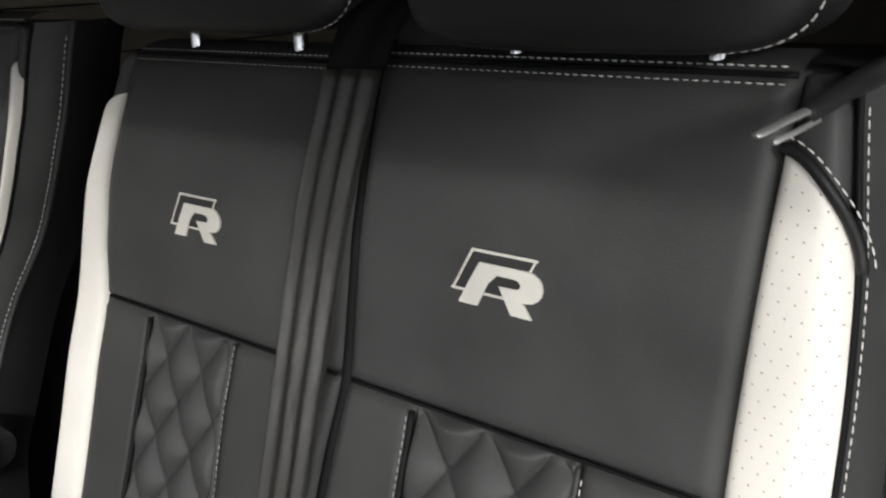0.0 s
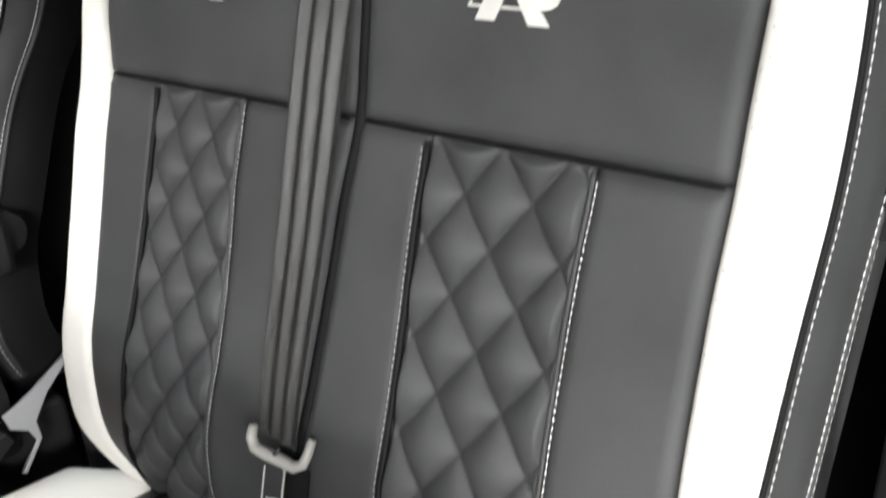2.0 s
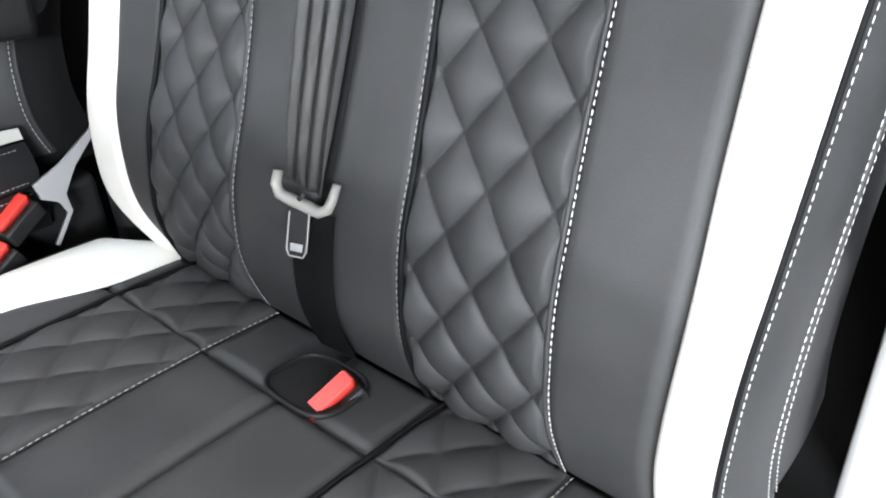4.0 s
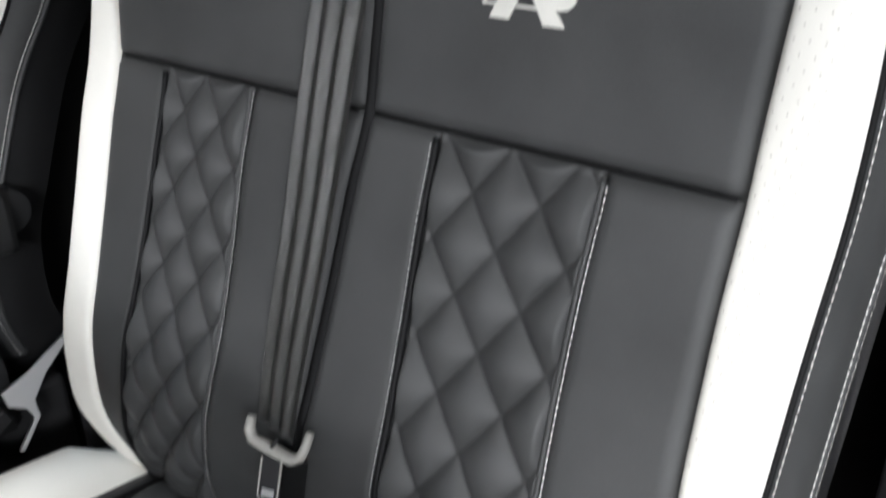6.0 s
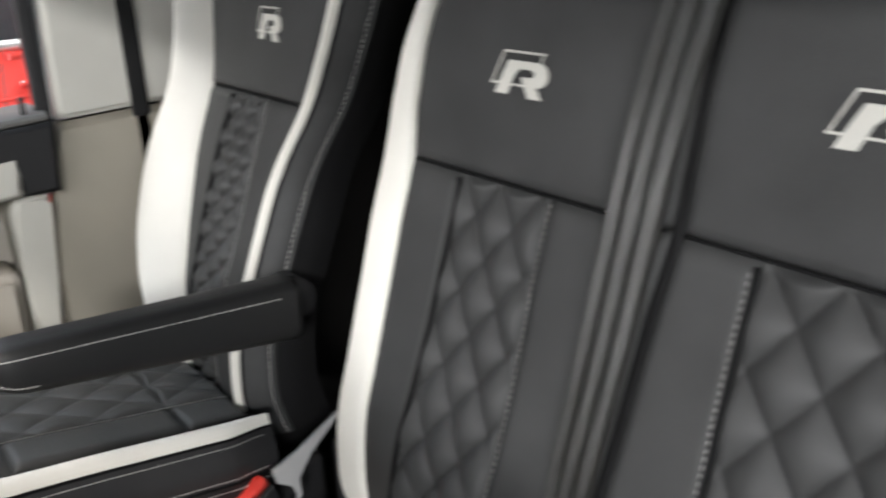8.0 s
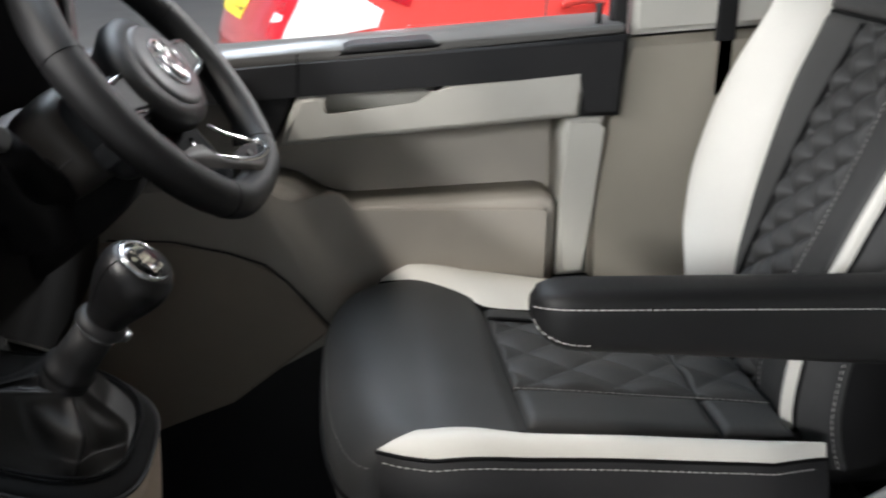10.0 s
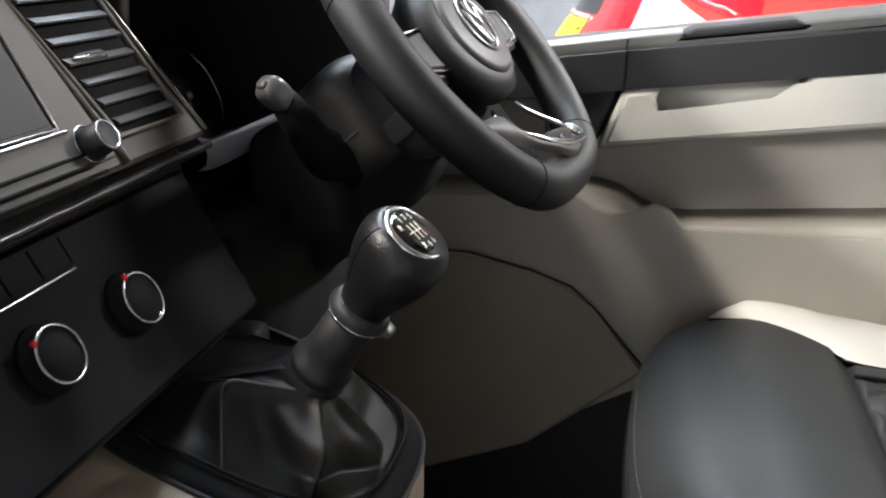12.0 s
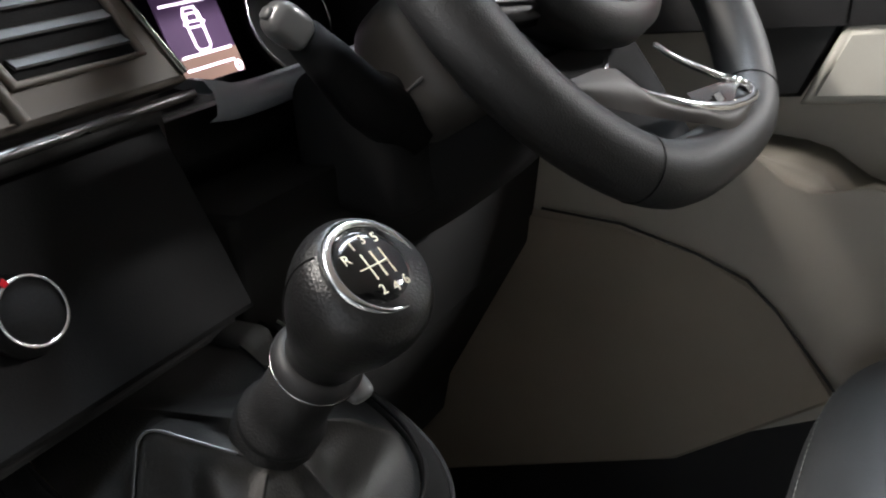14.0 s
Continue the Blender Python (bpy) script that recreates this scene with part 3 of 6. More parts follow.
# ---- double passenger bench ----
bench = thing("bench_seat", "double passenger bench in charcoal leather with white bolsters", "bench seat", (0.25, 0.0, 0.42))
inner_white_in = curve([(0.70, -0.050), (0.79, -0.070), (0.852, -0.098), (0.945, -0.112), (1.10, -0.137), (1.20, -0.148), (1.30, -0.160), (1.36, -0.163), (1.40, -0.157), (1.46, -0.143), (1.544, -0.114), (1.60, -0.10)])
inner_white_out = curve([(0.70, -0.06), (0.775, -0.10), (0.80, -0.14), (0.85, -0.176), (0.90, -0.183), (1.0, -0.194), (1.10, -0.211), (1.20, -0.223), (1.30, -0.232), (1.35, -0.222), (1.40, -0.208), (1.45, -0.188), (1.50, -0.163), (1.55, -0.142), (1.60, -0.13)])
outer_white_in = curve([(0.70, 0.668), (0.885, 0.669), (0.985, 0.670), (1.127, 0.659), (1.322, 0.653), (1.48, 0.661), (1.553, 0.665), (1.61, 0.668)])
outer_white_out = curve([(0.70, 0.721), (0.93, 0.723), (1.01, 0.723), (1.165, 0.723), (1.37, 0.725), (1.47, 0.722), (1.53, 0.714), (1.61, 0.702)])
mid_ql = curve([(0.70, -0.046), (0.83, -0.046), (0.953, -0.036), (1.215, -0.043), (1.30, -0.054)])
mid_qr = curve([(0.70, 0.117), (0.915, 0.117), (1.011, 0.121), (1.28, 0.097), (1.31, 0.098)])
out_ql = curve([(0.70, 0.395), (0.947, 0.387), (1.146, 0.374), (1.30, 0.364)])
out_qr = curve([(0.70, 0.566), (0.934, 0.556), (1.115, 0.541), (1.306, 0.536)])
groove = curve([(0.70, 0.272), (1.32, 0.272), (1.54, 0.290), (1.61, 0.294)])
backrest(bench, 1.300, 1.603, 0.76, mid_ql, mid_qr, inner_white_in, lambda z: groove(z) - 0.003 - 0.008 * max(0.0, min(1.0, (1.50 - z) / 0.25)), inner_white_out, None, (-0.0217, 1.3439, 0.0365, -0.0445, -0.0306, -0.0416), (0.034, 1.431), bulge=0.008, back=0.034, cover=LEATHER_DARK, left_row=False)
backrest(bench, 1.300, 1.608, 0.76, out_ql, out_qr, lambda z: groove(z) + 0.001, outer_white_in, None, outer_white_out, (0.4052, 1.3430, 0.0389, -0.0421, -0.0334, -0.0457), (0.4465, 1.435), bulge=0.006, back=0.016, gusset=0.095, depth=0.165, white=WHITE_PERF, cap=0.075)
# black tube fills the joint to stand for the shadow beside the belt
part("groove", tube([(groove(z) - 0.003, PROFILE(z) + 0.015, z) for z in [0.76 + 0.85 * i / 60 for i in range(61)]], 0.0095, 10), BLACK, bench, "joint between the two seats, black for its shadow")
headrest(-0.125, 0.285, 1.628, 0.03)
headrest(0.345, 0.69, 1.620, 0.03)

# ---- driver's seat ----
driver = thing("driver_seat", "driver's seat in charcoal leather with white bolsters and an armrest", "car seat", (-0.52, -0.05, 0.42))
dl_in = curve([(0.80, -0.55), (1.0, -0.612), (1.1, -0.660), (1.2, -0.690), (1.3, -0.700), (1.4, -0.700), (1.5, -0.695), (1.62, -0.68)])
dl_out = curve([(0.80, -0.56), (0.95, -0.61), (1.0, -0.640), (1.054, -0.712), (1.114, -0.762), (1.2, -0.784), (1.305, -0.765), (1.37, -0.740), (1.43, -0.722), (1.5, -0.710), (1.62, -0.70)])
dr_in = curve([(0.80, -0.415), (1.06, -0.430), (1.2, -0.430), (1.3, -0.403), (1.4, -0.358), (1.5, -0.311), (1.62, -0.295)])
dr_out = curve([(0.80, -0.390), (1.06, -0.402), (1.2, -0.402), (1.3, -0.375), (1.4, -0.330), (1.5, -0.283), (1.55, -0.270), (1.62, -0.266)])
dq_l = curve([(0.80, -0.570), (1.02, -0.590), (1.17, -0.612), (1.34, -0.604), (1.40, -0.60)])
dq_r = curve([(0.80, -0.490), (1.07, -0.492), (1.33, -0.494), (1.40, -0.494)])
backrest(driver, 1.342, 1.638, 0.83, dq_l, dq_r, dl_in, dr_in, dl_out, dr_out, diamonds(-0.548, 1.345, 0.027, 0.0245), (-0.488, 1.458, 0.85), 0.042, -0.034, bulge=0.060, back=0.012, gusset=0.050, depth=0.080, peak=0.8, right=(0.010, 0.012), rows=(1,), left_row=False)
headrest(-0.66, -0.34, 1.675, 0.0)


# ---- cushions ----
def rounded_nose(seat, G, n):
    """The rounded front of a cushion with its two white rims and their dark flanks. n holds the lines in plan:
    tips, rear seam, outline depth, and the rims' inner and outer lines."""
    (lx, ly), (rx, ry), front = n["left_tip"], n["right_tip"], n["front"]
    rl, rr = n["rear_left"], n["rear_right"]
    cx, hw = (lx + rx) / 2, (rx - lx) / 2

    def outline(u):
        a = math.pi * (1 - u)
        c = math.copysign(abs(math.cos(a)) ** 0.75, math.cos(a))
        base = ly + (ry - ly) * u
        return cx + hw * c * 1.0, base + (front - base) * abs(math.sin(a)) ** 0.62

    def top(u, v):
        ox, oy = outline(u)
        bx, by = rl[0] + (rr[0] - rl[0]) * u, rl[1] + (rr[1] - rl[1]) * u
        q = min(1.0, v / 0.72)
        x, y = bx + (ox - bx) * q ** (0.6 + 0.4 * min(1.0, 1.3 * u)), by + (oy - by) * q
        far = math.hypot(ox - bx, oy - by) * (1 - q)
        r = 0.075
        k = max(0.0, 1 - far / r)
        drop = 0.062 * (1 - math.sqrt(max(0.0, 1 - k * k)))
        seam = 0.008 * math.exp(-(q / 0.05) ** 2)
        z = G(max(y, -0.63)) + 0.006 * math.sin(math.pi * u) * math.sin(math.pi * q) - drop - seam
        if v > 0.72:
            w = (v - 0.72) / 0.28
            z -= 0.11 * w
            y += 0.020 * w * w
            x += (cx - x) * 0.05 * w * w
        return Vector((x, y, z))

    part("front_roll", grid(top, 56, 60), LEATHER, seat)
    line = lambda q: top(0.03 + 0.94 * q, 0.765) + Vector((0, -0.0015, 0))
    part("piping", tube([line(i / 60) for i in range(61)], 0.0026, 8), PIPING, seat)
    part("stitching", stitches(lambda q: top(0.03 + 0.94 * q, 0.69) + Vector((0, -0.0006, 0.0006)), 0.0085, r=0.0005), THREAD_GREY, seat, "grey dashed stitching")
    for s, inner, outer, lift, y0, y1 in ((-1, n["left_in"], n["left_out"], n["lift"][0], ly, n["back"]), (1, n["right_in"], n["right_out"], n["lift"][1], ry, n["back"])):
        def rim(u, v, s=s, inner=inner, outer=outer, lift=lift, y0=y0, y1=y1):
            y = y0 + (y1 - y0) * v ** 1.5
            a, b = inner(y), outer(y)
            w = min(1.0, v / 0.2)
            tail = 0.4 + 0.6 * min(1.0, (1 - v) / 0.10)
            x = a + (b - a) * u * tail
            return Vector((x, y, G(max(y, -0.63)) - 0.010 * (1 - w) + w * (lift * math.sin(math.pi * min(1, u * 0.8)) - 0.016 * u ** 3) - 0.003 * (1 - u)))

        def flank(u, v, rim=rim, s=s):
            p = rim(1.0, v)
            return p + Vector((s * (0.012 * u + 0.010 * math.sin(math.pi * u)), 0.0, -0.001 - 0.066 * u))

        def skirt(u, v, flank=flank, s=s):
            return flank(1.0, v) + Vector((s * (0.003 * math.sin(math.pi * u) - 0.010 * u), 0, -0.002 - 0.075 * u))

        part("rim", grid(rim, 16, 80), WHITE, seat, "white leather cushion rim")
        part("side_gusset", grid(flank, 8, 60), GUSSET, seat, "black side gusset")
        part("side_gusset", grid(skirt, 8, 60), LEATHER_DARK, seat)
        part("piping", tube([rim(1.0, i / 60) + Vector((s * 0.001, 0, -0.001)) for i in range(61)], 0.0022, 8), PIPING, seat)
        part("piping", tube([rim(0.0, i / 60) + Vector((0, 0, 0.0005)) for i in range(61)], 0.0016, 8), PIPING, seat)
        part("piping", tube([skirt(0.0, i / 60) for i in range(61)], 0.0025, 8), PIPING, seat)
        for fn, u in ((flank, 0.14), (flank, 0.90), (skirt, 0.14)):
            part("stitching", stitches(lambda q: fn(u, 0.04 + 0.94 * q) + Vector((s * 0.0007, 0, 0.0003)), 0.0085, r=0.0006), THREAD, seat, "white dashed stitching")


def cushion(seat, G, low_y, high_y, xl, xr, ql, qr, step, front, white_l, white_r, qc, floor_z, lift=(0.008, 0.008), nose=None):
    """A seat cushion seen from above: panels on G(y), with the quilted strip, a rear strip behind a seam and white rims."""
    def surface(x, y):
        return Vector((x, y, G(y)))

    up = (0, 0, 1)
    fl = xl if callable(xl) else (lambda y: xl)
    fr = xr if callable(xr) else (lambda y: xr)
    gap = 0.0015
    kw = dict(out=up)
    # rear strip behind the cross seam
    part("rear_strip", padded(fl, lambda y: ql - gap, step, high_y, surface, 12, 16, 0.014, 0.009, **kw), LEATHER, seat)
    part("rear_strip", padded(lambda y: qr + gap, fr, step, high_y, surface, 12, 16, 0.014, 0.009, **kw), LEATHER, seat)
    part("rear_strip", padded(lambda y: ql, lambda y: qr, step, high_y, surface, 50, 50, 0.010, 0.007, quilt(diamonds(qc, step, 0.0357, 0.05), 0.008), **kw), LEATHER, seat)
    # middle
    part("seat_panel", padded(fl, lambda y: ql - gap, front, step - gap, surface, 12, 30, 0.014, 0.009, **kw), LEATHER, seat)
    part("seat_panel", padded(lambda y: qr + gap, fr, front, step - gap, surface, 12, 30, 0.014, 0.009, **kw), LEATHER, seat)
    part("quilted_panel", padded(lambda y: ql, lambda y: qr, front, step - gap, surface, 80, 110, 0.008, 0.006, quilt(diamonds(qc, step, 0.0357, 0.05), 0.0085), **kw), LEATHER, seat, "diamond-quilted charcoal leather strip")
    part("piping", tube([surface(ql - gap, front + (high_y - front) * i / 40) + Vector((0, 0, 0.0)) for i in range(41)], 0.0028, 8), PIPING, seat)
    part("stitching", stitches(lambda q: surface(qr + 0.006, front + (high_y - front) * q) + Vector((0, 0, -0.0005)), 0.0085, r=0.00055), THREAD_MID, seat, "white dashed stitching")
    # front roll
    fx0, fx1 = (white_l if white_l else fl(-0.3)), (white_r if white_r else fr(-0.3))
    if not nose:
        part("front_roll", padded(lambda y: fl(y) + 0.002 + (fx0 + 0.004 - fl(y)) * max(0.0, min(1.0, 1 - (y - low_y - 0.05) / 0.05)), lambda y: fr(y) - 0.002 + (fx1 - 0.004 - fr(y)) * max(0.0, min(1.0, 1 - (y - low_y - 0.05) / 0.05)), low_y, front - gap, surface, 40, 40, 0.016, 0.010, **kw), LEATHER, seat)
        edge = lambda q: surface(fx0 + 0.02 + (fx1 - fx0 - 0.04) * q, low_y + 0.014) + Vector((0, -0.002, 0.0))
        part("piping", tube([edge(i / 40) for i in range(41)], 0.0028, 8), PIPING, seat)
        part("stitching", stitches(lambda q: edge(q) + Vector((0, 0.007, 0.010)), 0.0085, r=0.0006), THREAD, seat, "white dashed stitching")
    if nose:
        rounded_nose(seat, G, nose)
    for a, b, s in ((white_l, fl, -1), (fr, white_r, 1)):
        if nose or a is None or b is None:
            continue
        inner, outer = (b, a) if s < 0 else (a, b)

        def rim(u, v, inner=inner, outer=outer, s=s):
            y = low_y + 0.055 + (high_y + 0.02 - low_y - 0.055) * v
            q = min(1.0, v / 0.28)
            w = math.sqrt(max(0.0, 1 - (1 - q) ** 2)) * 0.9 + 0.1 * q
            tail = min(1.0, (1 - v) / 0.12)
            w2 = w * (0.35 + 0.65 * tail)
            xi = inner(y)
            bump = math.exp(-((v - 0.18) / 0.10) ** 2) if s > 0 else 0.0
            full = 1 + 0.22 * bump
            x = xi + (outer - xi) * u * w2 * full
            return Vector((x, y, G(y) + lift[0 if s < 0 else 1] * math.sin(math.pi * min(1, u * 0.8)) * w - (0.016 + 0.014 * bump) * u ** 3 * w - 0.004 * (1 - u)))

        part("rim", grid(rim, 14, 70), WHITE, seat, "white leather cushion rim")

        def flank(u, v, rim=rim, s=s, outer=outer):
            a = rim(1.0, v)
            b = Vector((outer + s * 0.010, a.y, G(a.y) - 0.075))
            return a.lerp(b, u) + Vector((s * 0.010 * math.sin(math.pi * u), 0, -0.001))

        def skirt(u, v, s=s, outer=outer):
            y = low_y + 0.055 + (high_y + 0.02 - low_y - 0.055) * v
            return Vector((outer + s * (0.010 - 0.004 * u + 0.003 * math.sin(math.pi * u)), y, G(y) - 0.077 - 0.07 * u))

        part("side_gusset", grid(flank, 8, 50), LEATHER, seat, "charcoal side gusset")
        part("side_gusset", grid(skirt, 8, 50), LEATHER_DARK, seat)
        part("piping", tube([rim(1.0, i / 60) + Vector((s * 0.001, 0, -0.001)) for i in range(61)], 0.0022, 8), PIPING, seat)
        part("piping", tube([skirt(0.0, i / 60) for i in range(61)], 0.0025, 8), PIPING, seat)
        for fn, u, o in ((flank, 0.14, 0.0006), (flank, 0.88, 0.0006), (skirt, 0.12, 0.0008)):
            part("stitching", stitches(lambda q: fn(u, q) + Vector((s * o, 0, 0.0004)), 0.0085), THREAD, seat, "white dashed stitching")
    # body under the covers
    def base(u, v):
        th = u * 2 * math.pi
        sx = math.copysign(abs(math.cos(th)) ** 0.25, math.cos(th))
        sy = math.copysign(abs(math.sin(th)) ** 0.25, math.sin(th))
        tight = 0.80 if nose and sy < 0 else 1.0
        x = (fx0 + fx1) / 2 + sx * (fx1 - fx0 - 0.008) / 2 * (1 if not nose else 0.93)
        y = (low_y + high_y) / 2 + sy * tight * (high_y - low_y + 0.05) / 2
        zt = G(max(low_y + 0.02, min(high_y, y))) - 0.022
        return Vector((x, y, zt + (zt - 0.2 - zt) * v))

    bm = grid(base, 60, 6, None, True)
    bmesh.ops.holes_fill(bm, edges=bm.edges, sides=0)
    part("cushion_body", bm, LEATHER_DARK, seat)
    part("seat_base", box(fx0 + 0.03, fx1 - 0.03, low_y + (0.14 if nose else 0.06), high_y + 0.12, floor_z, G(high_y) - 0.12, 0.015), BLACK_PLASTIC, seat, "black plastic seat plinth")


bench_top = curve([(-0.68, 0.74), (-0.66, 0.775), (-0.60, 0.806), (-0.45, 0.80), (-0.27, 0.785), (-0.12, 0.765), (0.0, 0.74)])
cushion(bench, bench_top, -0.66, -0.115, curve([(-0.66, -0.125), (-0.35, -0.106), (-0.23, -0.066), (-0.115, -0.062)]), 0.2720, -0.033, 0.138, -0.230, -0.50, -0.205, None, 0.017, 0.42)
cushion(bench, bench_top, -0.66, -0.115, 0.2735, 0.665, 0.415, 0.575, -0.230, -0.50, None, 0.75, 0.495, 0.42)

driver_top = curve([(-0.77, 0.83), (-0.75, 0.88), (-0.70, 0.940), (-0.62, 0.966), (-0.52, 0.957), (-0.35, 0.93), (-0.20, 0.905), (-0.1, 0.88)])
cushion(driver, driver_top, -0.722, -0.19, -0.645, -0.350, -0.605, -0.43, -0.285, -0.520, -0.765, -0.318, -0.5175, 0.42, (0.028, 0.012), {
    "left_tip": (-0.757, -0.660), "right_tip": (-0.325, -0.690), "front": -0.752, "rear_left": (-0.645, -0.5215), "rear_right": (-0.330, -0.5215), "back": -0.17, "lift": (0.016, 0.010),
    "left_in": curve([(-0.66, -0.757), (-0.62, -0.737), (-0.57, -0.705), (-0.545, -0.683), (-0.52, -0.647), (-0.45, -0.642), (-0.15, -0.640)]),
    "left_out": curve([(-0.66, -0.758), (-0.63, -0.776), (-0.58, -0.786), (-0.50, -0.784), (-0.40, -0.772), (-0.15, -0.765)]),
    "right_in": curve([(-0.69, -0.328), (-0.65, -0.347), (-0.60, -0.344), (-0.52, -0.332), (-0.40, -0.336), (-0.15, -0.340)]),
    "right_out": curve([(-0.69, -0.326), (-0.66, -0.310), (-0.62, -0.298), (-0.55, -0.296), (-0.40, -0.302), (-0.15, -0.306)])})

# armrest on the inner side of the driver's seat
arm = thing("armrest", "black leather fold-down armrest with white stitching beside the driver's seat", "armrest", (-0.28, -0.15, 1.1))


def arm_fn(u, v):
    y = -0.535 + 0.40 * v
    th = u * 2 * math.pi
    e = lambda t: math.copysign(abs(t) ** 0.55, t)
    nose = math.sqrt(max(0.0, 1 - (1 - min(1, v / 0.10)) ** 2))
    h = (0.030 + 0.016 * v) * (0.35 + 0.65 * nose)
    zc = 1.128 - 0.040 * v
    return Vector((-0.283 + 0.033 * e(math.cos(th)) * (0.3 + 0.7 * nose), y, zc + h * e(math.sin(th)) + 0.006 * (1 - nose)))


bm = grid(arm_fn, 36, 40, None, True)
bmesh.ops.holes_fill(bm, edges=bm.edges, sides=0)
part("pad", bm, LEATHER_DARK, arm)
part("stitching", stitches(lambda q: arm_fn(0.065, 0.0 + 0.93 * q) + Vector((0.0012, 0, 0)), 0.0075, r=0.0006), THREAD, arm, "white dashed stitching")
part("stitching", stitches(lambda q: arm_fn(0.94, 0.0 + 0.14 * q) + Vector((0.0012, 0, 0)), 0.0075, r=0.0006), THREAD, arm, "white dashed stitching")
part("pivot", tube([(-0.34, -0.12, 1.09), (-0.29, -0.12, 1.09)], 0.03, 24), BLACK_PLASTIC, arm)

# ---- seat belt over the bench ----
belt = thing("seat_belt", "black webbing belt with grey tongue hanging over the bench", "seat belt", (0.25, 0.0, 1.55))


belt_line = curve([(0.97, 0.254), (1.05, 0.248), (1.20, 0.247), (1.30, 0.246), (1.40, 0.247), (1.50, 0.264), (1.55, 0.277), (1.61, 0.286)])
belt_y = curve([(0.97, -0.146), (1.05, -0.118), (1.20, -0.067), (1.30, -0.035), (1.40, -0.005), (1.50, 0.012), (1.55, 0.020), (1.61, 0.036)])


def belt_mid(v):
    z = 1.60 - 0.610 * v
    return Vector((belt_line(z), belt_y(z), z))


def belt_fn(u, v):
    c = belt_mid(v)
    turn = radians(14 - 20 * max(0.0, (v - 0.35) / 0.65) ** 1.3)
    w = 0.0305 * (u - 0.5) * 2
    fold = 0.0022 * math.cos((u - 0.5) * 6 * math.pi)
    return c + Vector((w * math.cos(turn), w * math.sin(turn) + fold, 0))


bm = grid(belt_fn, 36, 60)
bmesh.ops.solidify(bm, geom=bm.faces[:], thickness=0.0013)
part("webbing", bm, WEB, belt)
# strap over the crest, tongue, lower strap and buckle
def strap(fn, name, n=40, half=0.0235, fold=0.002, turn=18.0):
    def f(u, v):
        c = Vector(fn(v))
        w = half * (u - 0.5) * 2
        return c + Vector((w * math.cos(radians(turn)), w * math.sin(radians(turn)) + fold * math.cos((u - 0.5) * 4 * math.pi), 0))
    bm = grid(f, 16, n)
    bmesh.ops.solidify(bm, geom=bm.faces[:], thickness=0.0013)
    return part(name, bm, WEB if name == "webbing" else BLACK, belt)


over = curve([(0, 0.284), (0.5, 0.300), (1, 0.335)])
# belt over the crest is black cloth to carry the shade there
strap(lambda v: (over(v), 0.034 + 0.10 * v * v, 1.60 + 0.085 * math.sin(v * 1.35)), "shaded_upper_strap", 24, 0.0305)
strap(lambda v: (0.274 - 0.012 * v, PROFILE(0.97 - 0.2 * v) - 0.013 + 0.006 * v, 0.975 - 0.21 * v), "lower_strap", 20, 0.029, 0.0, 5.0)
tz = radians(18)
M = Matrix.Translation((0.270, -0.150, 0.992)) @ Euler((radians(66), 0, tz)).to_matrix().to_4x4()
yoke = [(-0.033, 0.021), (-0.0345, 0.008), (-0.029, -0.002), (-0.016, -0.006), (0.002, -0.010), (0.018, -0.014), (0.027, -0.010), (0.031, 0.000), (0.035, 0.017)]
tongue = part("tongue", tube([M @ Vector((x, y, 0.004)) for x, y in yoke], lambda q: 0.0056 + 0.0022 * math.sin(math.pi * q), 12, None, False, True, 0.8), TONGUE, belt, "grey coated belt tongue")
part("pin", tube([M @ Vector((-0.004, -0.004, 0.009)), M @ Vector((0.002, 0.003, 0.009))], 0.0024, 8), BLACK_PLASTIC, tongue)
M2 = M @ pose(-0.004, 0, 0.002)
bm = prism([(-0.012, -0.014), (0.012, -0.016), (0.012, -0.058), (0.008, -0.064), (-0.008, -0.064), (-0.012, -0.058)], M2, 0.003, None, 0.0006)
part("blade", bm, BLACK_PLASTIC, belt, "black sheathed latch blade")
part("blade_edge", tube([M2 @ Vector(p) for p in ((-0.0115, -0.018, 0.0030), (-0.0115, -0.057, 0.0030), (-0.0080, -0.0635, 0.0030), (0.0080, -0.0635, 0.0030), (0.0115, -0.057, 0.0030), (0.0115, -0.018, 0.0030))], 0.0011, 6), TONGUE, belt, "grey edge of the latch blade")
part("latch_slot", prism([(-0.0070, -0.050), (0.0070, -0.050), (0.0070, -0.058), (-0.0070, -0.058)], M2 @ pose(0, 0, 0.003), 0.0008), BRIGHT, belt, "bare steel latch edge")
guide = thing("belt_guide", "black belt guide with a chrome cap behind the bench", "belt guide", (0.33, 0.12, 1.66))
part("housing", box(0.285, 0.375, 0.085, 0.16, 1.585, 1.665, 0.015), BLACK_PLASTIC, guide)
part("cap", lathe([(0.0, 0.012), (0.008, 0.011), (0.011, 0.006), (0.012, 0.0)][::-1], Matrix.Translation((0.335, 0.085, 1.672)) @ Euler((radians(70), 0, 0)).to_matrix().to_4x4(), 24), CHROME, guide)


def buckle(x, y, z, rz, label):
    b = thing("buckle", label, "belt buckle", (x, y, z), "belt buckles")
    m = Matrix.Translation((x, y, z)) @ Euler((radians(24), 0, radians(rz))).to_matrix().to_4x4() @ Matrix.Scale(1.12, 4)
    part("case", box(-0.017, 0.017, -0.03, 0.03, -0.024, 0.0, 0.004, m=m), BLACK_PLASTIC, b)
    return b, m


